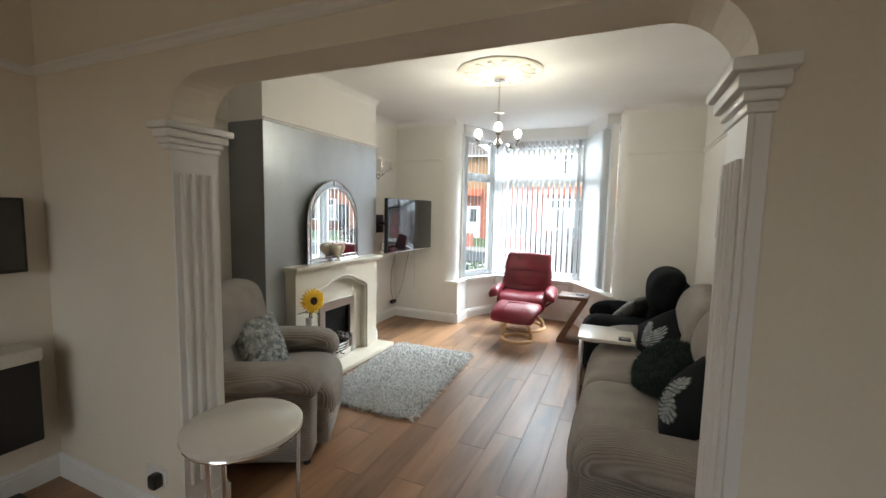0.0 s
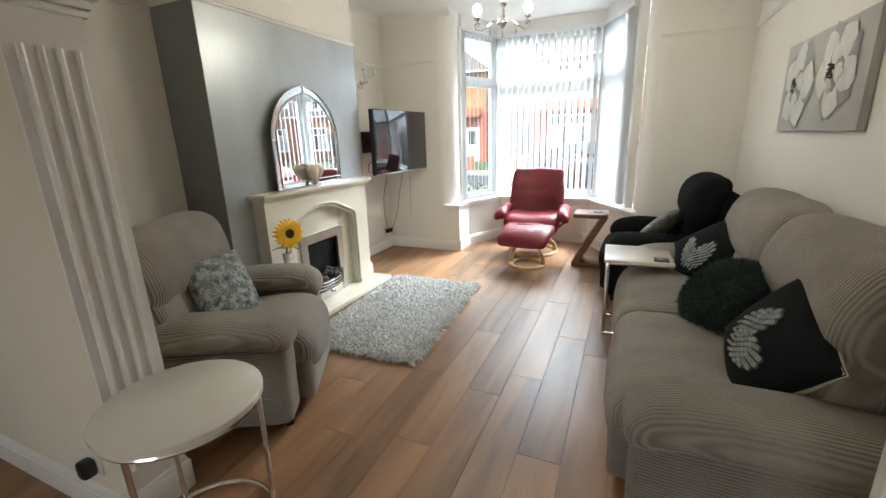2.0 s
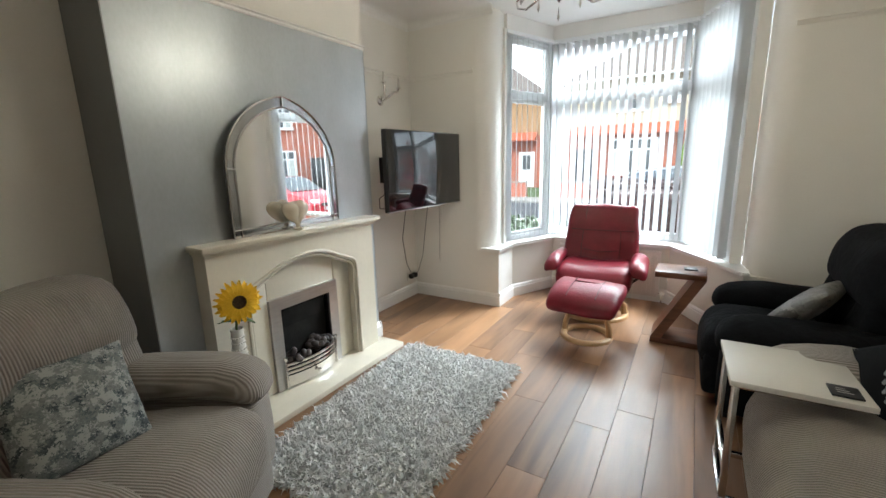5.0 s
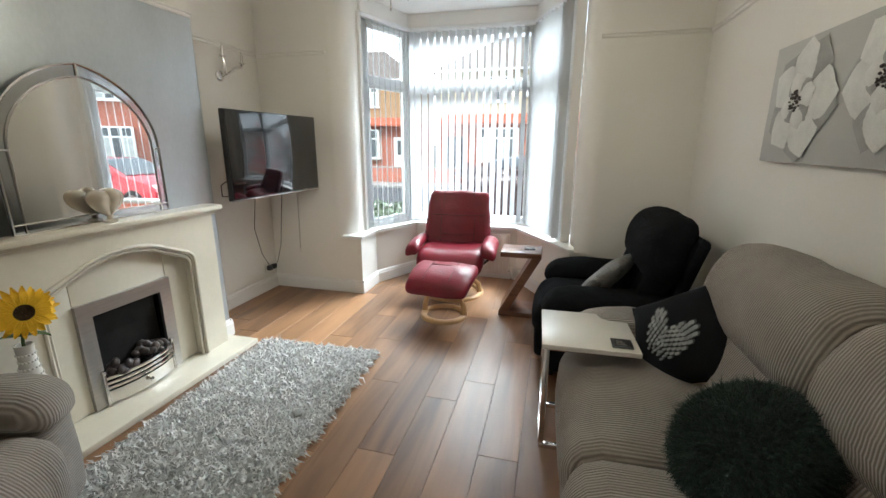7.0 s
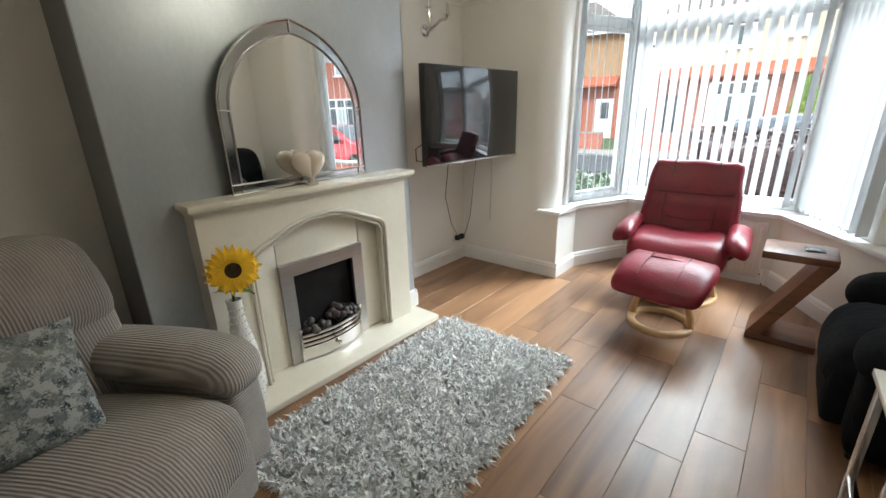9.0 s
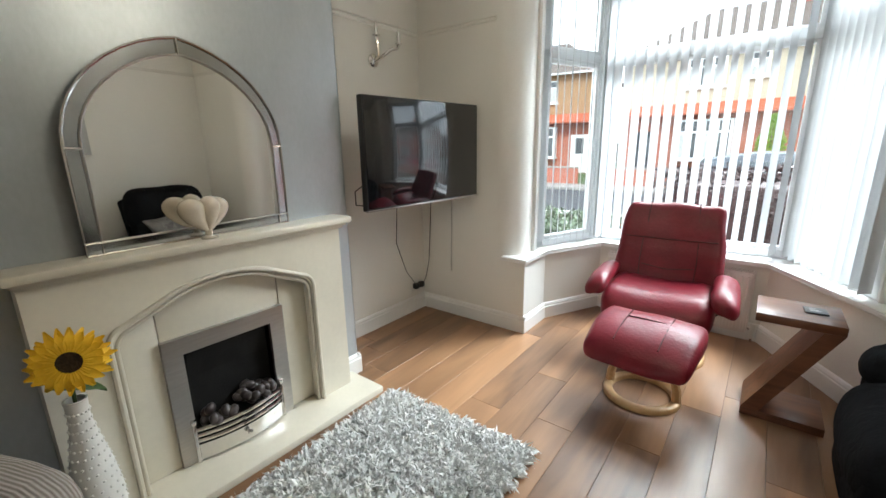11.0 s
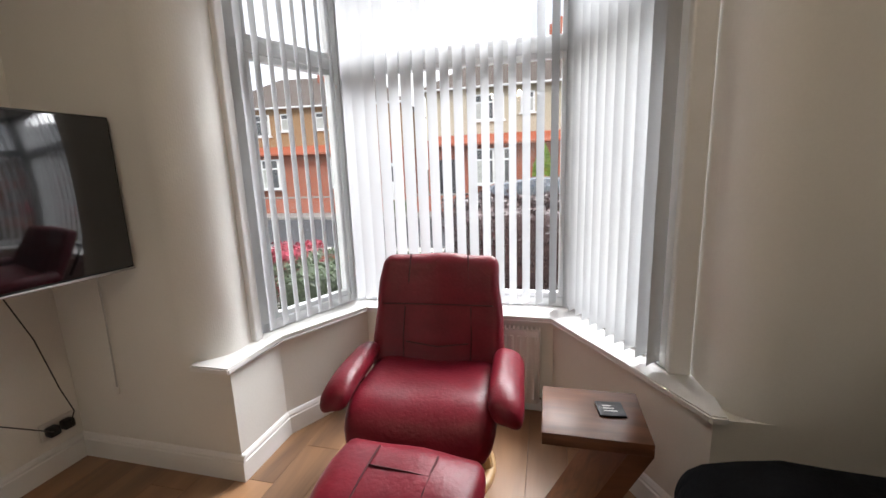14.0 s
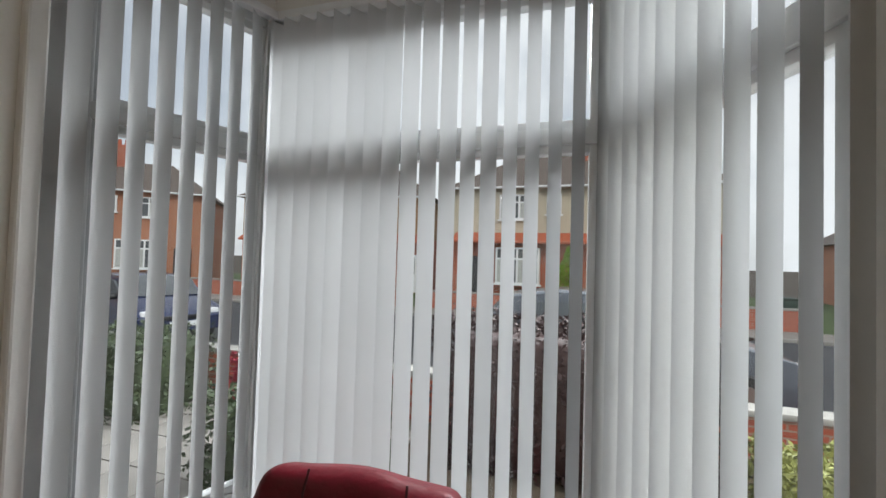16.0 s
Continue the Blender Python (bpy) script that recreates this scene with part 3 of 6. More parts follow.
def pilaster(name, x, s):
    """Fluted jamb lining: s is the way that it faces."""
    bm = bmesh.new()
    d = (YA1 - YA0)
    box(bm, min(x, x + s * 0.012), max(x, x + s * 0.012), YA0 - 0.004, YA1 + 0.004, 0.14, 1.80)
    for k in range(4):
        y = YA0 + 0.035 + k * (d - 0.07) / 3
        tube(bm, [(x + s * 0.014, y, 0.24), (x + s * 0.014, y, 1.70)], 0.011, 8)
    structure("trim_pilaster_" + name, bm, WHITE, "white fluted pilaster on the opening's jamb", "pilaster", 40)
    bm = bmesh.new()
    for z0, z1, o in ((1.80, 1.825, 0.02), (1.825, 1.85, 0.03), (1.85, 1.885, 0.045), (1.885, 1.915, 0.062)):
        xa, xb = sorted((x - s * (0.03 + o * 0.6), x + s * o))
        box(bm, xa, xb, YA0 - o, YA1 + o, z0, z1, 0.006)
    structure("trim_capital_" + name, bm, WHITE, "white stepped capital of the pilaster", "capital", 30)
    bm = bmesh.new()
    xa, xb = sorted((x - s * 0.03, x + s * 0.022))
    box(bm, xa, xb, YA0 - 0.02, YA1 + 0.02, 0, 0.13, 0.004)
    xa, xb = sorted((x - s * 0.03, x + s * 0.016))
    box(bm, xa, xb, YA0 - 0.012, YA1 + 0.012, 0.13, 0.15, 0.006)
    structure("baseboard_pilaster_" + name, bm, WHITE, "white plinth block of the pilaster", "baseboard", 30)


pilaster("a", AX0, 1)
pilaster("b", AX1, -1)
# flat casing strip on the rear face beside the opening
structure("trim_casing_rear", abox(AX1 + 0.002, AX1 + 0.035, YA0 - 0.006, YA0, 0, 1.8, 0.002), WHITE, "thin white casing strip", "trim")


def skirting(name, runs, h=0.13):
    bm = bmesh.new()
    for p, q in runs:
        p, q = Vector((*p, 0)), Vector((*q, 0))
        d = (q - p).normalized()
        out = Vector((-d.y, d.x, 0))
        prof = [(0, 0), (0.02, 0), (0.02, h * 0.74), (0.015, h * 0.78), (0.015, h * 0.86), (0.008, h * 0.96), (0, h)]
        a = [bm.verts.new(p + out * u + Vector((0, 0, v))) for u, v in prof]
        b = [bm.verts.new(q + out * u + Vector((0, 0, v))) for u, v in prof]
        bm.faces.new(a)
        bm.faces.new(b[::-1])
        for i in range(len(prof)):
            j = (i + 1) % len(prof)
            bm.faces.new((a[i], b[i], b[j], a[j]))
    return structure(name, bm, WHITE, "white painted skirting board", "baseboard")


skirting("baseboard_front", [((BAY[0][0] + 0.02, YF), (XL, YF)), ((XR, YF), (BAY[5][0] - 0.015, YF))])
skirting("baseboard_bay", [(BAY[i + 1], BAY[i]) for i in range(5)])
skirting("baseboard_alcove", [((XL, YF), (XL, CBY1)), ((XL, CBY0), (XL, YA1)), ((XL, CBY1), (CBX + 0.02, CBY1)), ((CBX + 0.02, CBY0), (XL, CBY0)), ((CBX + 0.005, 3.3), (CBX + 0.005, CBY0)), ((CBX + 0.005, CBY1 + 0.02), (CBX + 0.005, 4.625))])
skirting("baseboard_right", [((XR, YA1), (XR, YF)), ((XR, -2.4), (XR, YA0))])
skirting("baseboard_rear", [((AX0 - 0.03, YA0), (-1.56, YA0)), ((-1.56, YA0), (-1.56, -2.4))])

# front wall and bay
feet = [[(XL - 0.3, YF), BAY[0], (OUTER[0][0], 6.3), (XL - 0.3, 6.3)], [BAY[5], (XR + 0.3, YF), (XR + 0.3, 6.3), (OUTER[5][0], 6.3)]]
feet += [[BAY[i], BAY[i + 1], OUTER[i + 1], OUTER[i]] for i in range(5)]
for i, foot in enumerate(feet):
    structure("wall_bay_%d" % (i + 1), prism(bmesh.new(), foot, -0.5, SILL - 0.03), WALL, "off-white wall below the bay window", "wall")
bm = bmesh.new()
prism(bm, [(XL - 0.3, YF), (-0.99, YF)] + [(-0.99 + 0.18 * math.sin(radians(a)), YF + 0.18 - 0.18 * math.cos(radians(a))) for a in range(3, 91, 3)] +
      [(-0.815, 6.21), (-0.9, 6.24), (-1.0, 6.4), (XL - 0.3, 6.4)], SILL - 0.03, ZC)
structure("wall_front_pier_a", bm, WALL, "off-white front wall with a rounded edge at the bay", "wall")
bm = bmesh.new()
prism(bm, [(XR + 0.3, YF), (1.41, YF)] + [(1.41 - 0.18 * math.sin(radians(a)), YF + 0.18 - 0.18 * math.cos(radians(a))) for a in range(3, 91, 3)] +
      [(1.22, 6.19), (1.24, 6.22), (1.3, 6.4), (XR + 0.3, 6.4)], SILL - 0.03, ZC)
structure("wall_front_pier_b", bm, WALL, "off-white front wall with a rounded edge at the bay", "wall")


def inset(pts, d):
    out = []
    for i, p in enumerate(pts):
        a, b = Vector(pts[max(i - 1, 0)]), Vector(pts[min(i + 1, len(pts) - 1)])
        t = (b - a).normalized()
        out.append((p[0] + t.y * d, p[1] - t.x * d))
    return out


lip = inset(BAY, 0.03)
lip[0], lip[5] = (BAY[0][0] + 0.025, YF - 0.035), (BAY[5][0] - 0.02, YF - 0.035)
bm = bmesh.new()
prism(bm, [(-0.925, YF - 0.035)] + lip[:1] + lip[1:5] + lip[5:] + [(1.25, YF - 0.035), (1.25, 6.1), (1.36, 6.3), (0.87, 7.09), (-0.63, 7.07), (-1.05, 6.3), (-0.925, 6.1)], SILL - 0.03, SILL)
bmesh.ops.bevel(bm, geom=[e for e in bm.edges], offset=0.006, segments=2, affect="EDGES")
structure("window_sill", bm, WHITE, "white gloss window board round the bay", "window sill", 30)
# header above the glass and moulding under the ceiling
ZH = 2.64
bm = bmesh.new()
hin, hout = inset(GLASSLINE, 0.07), inset(GLASSLINE, -0.1)
for i in range(3):
    prism(bm, [hin[i], hin[i + 1], hout[i + 1], hout[i]], ZH, ZC)
structure("trim_bay_head", bm, WHITE, "white boxed head above the bay window", "trim")


def window(i):
    """One light of the bay: frame, transom, panes, and its vertical blind."""
    p, q = Vector((*GLASSLINE[i], 0)), Vector((*GLASSLINE[i + 1], 0))
    along = (q - p)
    L = along.length
    along.normalize()
    n = Vector((-along.y, along.x, 0))
    m = Matrix.Translation(p) @ Matrix((( along.x, n.x, 0, 0), (along.y, n.y, 0, 0), (0, 0, 1, 0), (0, 0, 0, 1)))
    w = thing("window_%d" % (i + 1), m, "white plastic bay window with a transom and clear panes", "window")
    w["kind"] = "structure"
    f, e0, e1 = 0.055, (0.08, 0, 0)[i], (0, 0, 0.02)[i]
    bm = bmesh.new()
    for b in ((0, f + e0, 0), (L - f - e1, L, 0)):
        box(bm, b[0], b[1], 0, 0.07, SILL, ZH, 0.006)
    box(bm, f, L - f, 0, 0.07, SILL, SILL + f, 0.006)
    box(bm, f, L - f, 0, 0.07, ZH - f, ZH, 0.006)
    box(bm, f, L - f, 0.0, 0.07, 2.03, 2.09, 0.006)
    part("window_frame", bm, UPVC, w)
    for z0, z1 in ((SILL + f, 2.03), (2.09, ZH - f)):
        bm = bmesh.new()
        g = 0.03
        for a in ((f + e0, f + e0 + g, z0, z1), (L - f - e1 - g, L - f - e1, z0, z1), (f + g, L - f - g, z0, z0 + g), (f + g, L - f - g, z1 - g, z1)):
            box(bm, a[0], a[1], 0.012, 0.06, a[2], a[3], 0.004)
        sash = part("sash", bm, UPVC, w)
        pane = part("pane", abox(f + g, L - f - g, 0.034, 0.04, z0 + g, z1 - g), GLASS, sash)
        pane.visible_shadow = False
    # blind
    lean = (1.21, 0.5, -0.4)[i]
    bl = thing("vertical_blind", m, "white fabric vertical blind with open slats in the bay", "blind", "blinds in the bay window")
    part("headrail", abox(0.0, L, -0.075, -0.035, ZH - 0.04, ZH - 0.004, 0.004), UPVC, bl)
    first, last = (0.085, 0.045, 0.045)[i], L - (0.045, 0.045, 0.005)[i]
    count = int((last - first) / 0.075) + 1
    ang = math.atan2(1, lean)
    me = None
    for k in range(count):
        if me is None:
            bm = bmesh.new()
            cols = []
            for j in range(5):
                u = (j / 4 - 0.5) * 0.089
                c = 0.004 * (1 - (2 * j / 4 - 1) ** 2)
                cols.append([bm.verts.new((u, c, z)) for z in (SILL + 0.03, 1.2, 1.9, ZH - 0.045)])
            for a, b in zip(cols, cols[1:]):
                for z in range(3):
                    bm.faces.new((a[z], b[z], b[z + 1], a[z + 1]))
            ob = part("slat", bm, BLIND, bl, "", 60)
            me = ob.data
        else:
            ob = new("slat", me)
            ob.parent = bl
        ob.matrix_basis = Matrix.Translation((first + k * (last - first) / (count - 1), -0.055, 0)) @ Matrix.Rotation(ang + rnd.uniform(-0.05, 0.05), 4, "Z")
    bm = bmesh.new()
    tube(bm, [(0.05, -0.06, SILL + 0.035), (L - 0.05, -0.06, SILL + 0.035)], 0.0015, 5)
    part("bottom_chain", bm, UPVC, bl)


for i in range(3):
    window(i)
# corner posts between the lights
for i in (1, 2):
    x, y = GLASSLINE[i]
    bm = bmesh.new()
    lathe(bm, [(0.05, SILL), (0.05, ZH)], 12, (x, y + 0.02, 0))
    structure("window_post_%d" % i, bm, UPVC, "white corner post of the bay window", "window post", 40)
for i, (x, y, x2, y2) in enumerate(((-0.865, 6.185, -0.785, 6.2), (1.135, 6.175, 1.215, 6.19))):
    structure("trim_window_casing_%d" % i, abox(x, x2, y - 0.02, y + 0.035, SILL, ZH, 0.008), WHITE, "white casing at the side of the bay window", "trim")

# ceiling rose
bm = bmesh.new()
lathe(bm, [(0.37, 0.0), (0.37, -0.012), (0.345, -0.022), (0.32, -0.012), (0.30, -0.014), (0.22, -0.02), (0.2, -0.035), (0.17, -0.02), (0.1, -0.03), (0.08, -0.045), (0.0001, -0.045)], 48, (0.27, 4.25, ZC))
for k in range(16):
    a = 2 * math.pi * k / 16
    soft(bm, 0.09, 0.045, 0.02, 0.01, 4, m=Matrix.Translation((0.27 + 0.26 * math.cos(a), 4.25 + 0.26 * math.sin(a), ZC - 0.018)) @ Matrix.Rotation(a, 4, "Z"))
tagged(finish("ceiling_rose", bm, PLASTER, None, "", 40), "ornate cream plaster ceiling rose above the chandelier", "ceiling rose")

# ---- chandelier ----
CH = thing("chandelier", pose(0.27, 4.25, 0), "chrome chandelier with three lit bulbs hanging from a ceiling rose", "chandelier")
bm = bmesh.new()
lathe(bm, [(0.02, 2.68), (0.05, 2.69), (0.055, 2.715), (0.05, 2.724), (0.0001, 2.724)], 20)
part("ceiling_cup", bm, CHROME, CH)
bm = bmesh.new()
for k in range(9):
    z = 2.675 - k * 0.027
    pts = [(0.008 * math.cos(t) if k % 2 else 0, 0 if k % 2 else 0.008 * math.cos(t), z + 0.018 * math.sin(t)) for t in (2 * math.pi * j / 10 for j in range(10))]
    tube(bm, pts, 0.0025, 5, True)
part("chain", bm, CHROME, CH)
bm = bmesh.new()
lathe(bm, [(0.006, 2.44), (0.045, 2.425), (0.05, 2.415), (0.012, 2.41), (0.01, 2.2), (0.03, 2.17), (0.035, 2.145), (0.012, 2.12), (0.0001, 2.105)], 16)
part("column", bm, CHROME, CH)
for k in range(3):
    a = radians(-73 + 120 * k)
    c, s = math.cos(a), math.sin(a)
    line = [(0.02, 2.15), (0.07, 2.17), (0.12, 2.14), (0.17, 2.12), (0.215, 2.135), (0.225, 2.165), (0.2, 2.18), (0.185, 2.165), (0.2, 2.15), (0.205, 2.2)]
    arm = part("arm", tube(bmesh.new(), [(u * c, u * s, z) for u, z in line], 0.005, 6), CHROME, CH)
    part("drip_cup", lathe(bmesh.new(), [(0.006, 2.19), (0.022, 2.2), (0.024, 2.206), (0.012, 2.21), (0.012, 2.225), (0.0001, 2.225)], 14, (0.205 * c, 0.205 * s, 0)), CHROME, arm)
    part("bulb", lathe(bmesh.new(), [(0.012, 2.226), (0.026, 2.24), (0.031, 2.258), (0.026, 2.278), (0.014, 2.292), (0.0001, 2.297)], 14, (0.205 * c, 0.205 * s, 0)), BULB, arm, "glowing warm bulb")
    b2 = a + radians(60)
    part("crystal_drop", lathe(bmesh.new(), [(0.001, 2.06), (0.006, 2.075), (0.003, 2.1), (0.001, 2.12)], 8, (0.1 * math.cos(b2), 0.1 * math.sin(b2), 0)), CHROME, CH)


def sconce(y, z):
    s = thing("wall_sconce", pose(XL, y, z), "chrome wall light with two curved candle arms", "wall light", "wall lights in the alcoves")
    part("wall_plate", lathe(bmesh.new(), [(0.045, 0), (0.045, 0.012), (0.03, 0.022), (0.0001, 0.026)], 18), CHROME, s).matrix_basis = Matrix.Rotation(radians(90), 4, "Y")
    for pts, top in (([(0.02, 0, 0), (0.07, -0.01, 0.02), (0.08, -0.02, 0.09), (0.075, -0.025, 0.14)], (0.075, -0.025, 0.14)),
                     ([(0.02, 0, -0.01), (0.08, 0.02, 0.02), (0.1, 0.08, 0.07), (0.1, 0.15, 0.09), (0.1, 0.165, 0.11)], (0.1, 0.165, 0.11))):
        arm = part("arm", tube(bmesh.new(), pts, 0.011, 8), CHROME, s)
        part("candle_cup", lathe(bmesh.new(), [(0.008, 0), (0.026, 0.008), (0.026, 0.014), (0.011, 0.016), (0.011, 0.07), (0.004, 0.1), (0.0001, 0.105)], 12, top), CHROME, arm)


sconce(5.42, 2.0)
sconce(2.55, 2.0)

# ---- fireplace ----
FP = thing("fireplace", pose(0, 0, 0), "cream stone fire surround with an arched recess and hearth", "fireplace")
FX, BX = -1.215, -1.285
part("hearth", abox(CBX + 0.006, -1.03, 3.30, 4.71, 0.0, 0.038, 0.006), CREAM, FP)
y0, y1, hy0, hy1 = 3.36, 4.62, 3.565, 4.415
ym = (hy0 + hy1) / 2
arch = [(hy0, 0.04), (hy0, 0.70)] + arc(hy0 + 0.07, 0.70, 0.07, 180, 105, 5) + [(ym + t * (ym - hy0 - 0.1), 0.88 - 0.105 * abs(t) ** 2.2) for t in (-0.8, -0.6, -0.4, -0.2, 0, 0.2, 0.4, 0.6, 0.8)] + arc(hy1 - 0.07, 0.70, 0.07, 75, 0, 5) + [(hy1, 0.04)]
bm = bmesh.new()
prism(bm, [(y0, 0.04), (y0, 0.985), (y1, 0.985), (y1, 0.04)] + arch[::-1], CBX + 0.006, FX, "x")
part("surround", bm, CREAM, FP, "", 30)
bm = bmesh.new()
for d, rr in ((0.012, 0.011), (-0.012, 0.008)):
    tube(bm, [(FX + (0.004 if d > 0 else -0.01), ym + (a - ym) * (1 + d / 0.43), b + (d if b > 0.1 else 0)) for a, b in arch], rr, 8)
part("arch_moulding", bm, CREAMD, FP, "darker moulded edge of the arch")
for a, b, z0, z1, o in ((hy0 - 0.02, 3.725, 0.04, 0.9, 0), (4.265, hy1 + 0.02, 0.04, 0.9, 0), (3.728, 4.262, 0.63, 0.9, -0.002)):
    part("back_panel", abox(CBX + 0.006, BX + o, a + 0.001, b - 0.001, z0, z1 - 0.0, 0.002), CREAM, FP)
part("mantel_shelf", abox(CBX + 0.006, -1.17, 3.33, 4.68, 1.012, 1.045, 0.008), CREAM, FP)
part("shelf_moulding", abox(CBX + 0.006, -1.19, 3.345, 4.655, 0.998, 1.012, 0.004), CREAM, FP)
part("shelf_moulding", abox(CBX + 0.006, -1.202, 3.355, 4.64, 0.985, 0.998, 0.004), CREAM, FP)

FI = thing("gas_fire", pose(0, 0, 0), "inset gas fire with steel trim and grey pebbles", "gas fire")
a0, a1, zt = 3.722, 4.268, 0.64
bm = bmesh.new()
for poly in ([(a0, 0.04), (a0, zt), (a0 + 0.075, zt - 0.075), (a0 + 0.075, 0.04)], [(a1, 0.04), (a1, zt), (a1 - 0.075, zt - 0.075), (a1 - 0.075, 0.04)],
             [(a0, zt), (a1, zt), (a1 - 0.075, zt - 0.075), (a0 + 0.075, zt - 0.075)]):
    prism(bm, poly, BX - 0.03, BX + 0.022, "x")
part("steel_trim", bm, BRUSHED, FI, "bevelled brushed steel trim")
b0, b1 = a0 + 0.075, a1 - 0.075
bm = bmesh.new()
box(bm, -1.33, BX, b0 - 0.01, b0, 0.04, 0.57)
box(bm, -1.33, BX, b1, b1 + 0.01, 0.04, 0.57)
box(bm, -1.329, -1.322, b0, b1, 0.04, 0.57)
box(bm, -1.33, BX, b0, b1, 0.565, 0.575)
box(bm, -1.322, BX, b0, b1, 0.038, 0.2)
part("firebox", bm, SOOT, FI)
part("canopy", prism(bmesh.new(), [(-1.321, 0.56), (-1.29, 0.56), (-1.321, 0.42)], b0 + 0.02, b1 - 0.02, "y"), SOOT, FI)
for k in range(30):
    px, py = rnd.uniform(-1.305, -1.235), rnd.uniform(b0 + 0.03, b1 - 0.03)
    pz = 0.2 + 0.02 + rnd.random() * 0.085 * (1 - abs(py - 3.995) / 0.3) - (px + 1.305) * 0.25
    bm = bmesh.new()
    bmesh.ops.create_icosphere(bm, subdivisions=2, radius=0.024)
    for v in bm.verts:
        v.co = Vector((v.co.x * 1.0, v.co.y * 1.25, v.co.z * 0.85)) + noise.noise_vector(v.co * 40 + Vector((k, 0, 0))) * 0.004
    part("pebble", bm, COAL, FI).matrix_basis = pose(px, py, pz, rnd.uniform(0, 90), rnd.uniform(0, 90), rnd.uniform(0, 180))
fret = part("fret_panel", prism(bmesh.new(), [(BX + 0.03 + 0.045 * (1 - ((y - 3.995) / 0.215) ** 2), y) for y in [3.78 + 0.43 * i / 12 for i in range(13)]] +
             [(BX + 0.02 + 0.045 * (1 - ((y - 3.995) / 0.215) ** 2), y) for y in [4.21 - 0.43 * i / 12 for i in range(13)]], 0.05, 0.125), CHROME, FI, "polished ash-pan cover")
part("knob", lathe(bmesh.new(), [(0.006, 0), (0.006, 0.012), (0.013, 0.018), (0.013, 0.026), (0.0001, 0.03)], 12), CHROME, fret).matrix_basis = Matrix.Translation((BX + 0.073, 3.995, 0.095)) @ Matrix.Rotation(radians(90), 4, "Y")
for z in (0.145, 0.172, 0.2):
    pts = [(BX + 0.026 + 0.048 * (1 - ((y - 3.995) / 0.215) ** 2), y, z) for y in [3.78 + 0.43 * i / 14 for i in range(15)]]
    part("grate_bar", tube(bmesh.new(), pts, 0.0075, 6, flat=1.3), CHROME, FI)
for y in (3.785, 4.205):
    part("grate_post", lathe(bmesh.new(), [(0.009, 0.04), (0.009, 0.22), (0.006, 0.225), (0.014, 0.24), (0.012, 0.252), (0.0001, 0.257)], 12, (BX + 0.032, y, 0)), CHROME, FI)

# ---- mirror on the mantel ----
MI = thing("arched_mirror", pose(CBX + 0.045, 3.972, 1.047, 0, 0, 3.2), "arched mirror with a silver glass border on the mantel", "mirror")


def mirror_outline(w, h0, h1, z0, n=10):
    """One half runs up the side and over to a slightly pointed crown."""
    half = [(-w, z0), (-w, h0)]
    for i in range(1, n + 1):
        t = i / n * radians(80)
        u = 1 - (1 - math.cos(t)) / (1 - math.cos(radians(80)))
        half.append((-w * u, h0 + (h1 - h0) * math.sin(t) / math.sin(radians(80))))
    return half + [(-a, b) for a, b in half[-2::-1]]


outer, inner = mirror_outline(0.41, 0.375, 0.785, 0.0), mirror_outline(0.362, 0.372, 0.725, 0.045)
part("backing", prism(bmesh.new(), outer, -0.012, 0.0, "x"), BLACK, MI)
part("mirror_glass", prism(bmesh.new(), inner, 0.0, 0.007, "x"), MIRROR, MI)
bm = bmesh.new()
o3, i3 = [bm.verts.new((0.004, a, b)) for a, b in outer], [bm.verts.new((0.0045, a, b)) for a, b in inner]
for i in range(len(outer) - 1):
    bm.faces.new((o3[i], o3[i + 1], i3[i + 1], i3[i]))
bm.faces.new((o3[-1], o3[0], i3[0], i3[-1]))
part("border_glass", bm, BEVELGLASS, MI, "bevelled border strips", 20)
bm = bmesh.new()
tube(bm, [(0.006, a, b) for a, b in outer], 0.006, 6, True)
part("outer_beading", bm, CHROME, MI)
bm = bmesh.new()
tube(bm, [(0.008, a, b) for a, b in inner], 0.005, 6, True)
part("inner_beading", bm, BRUSHED, MI)
k = len(outer) // 2
for i in (1, k, len(outer) - 2):
    part("beading_joint", tube(bmesh.new(), [(0.008, *outer[i]), (0.01, *inner[i])], 0.005, 6), CHROME, MI)
for sgn in (-1, 1):
    part("beading_joint", tube(bmesh.new(), [(0.008, sgn * 0.41, 0.045), (0.01, sgn * 0.362, 0.045)], 0.004, 6), CHROME, MI)
    part("beading_joint", tube(bmesh.new(), [(0.008, sgn * 0.362, 0.0), (0.01, sgn * 0.362, 0.045)], 0.004, 6), CHROME, MI)

# heart ornaments on the mantel
HE = thing("heart_ornament", pose(-1.235, 3.965, 1.046, 0, 0, 20), "pearly cream heart ornament with swelling lobes on a small foot", "ornament")


def lobe(bm, foot, top, fat):
    """A teardrop that swells from a point at the foot to a round crown."""
    foot, top = Vector(foot), Vector(top)
    ts = [0, 0.12, 0.28, 0.45, 0.6, 0.73, 0.84, 0.92, 0.97, 1.0]
    rs_ = [0.14, 0.3, 0.55, 0.8, 0.95, 1.0, 0.9, 0.68, 0.42, 0.05]
    bow = Vector((top.x - foot.x, top.y - foot.y, 0)) * 0.25
    tube(bm, [foot.lerp(top, t) + bow * math.sin(math.pi * t) for t in ts], [fat * r_ for r_ in rs_], 18)


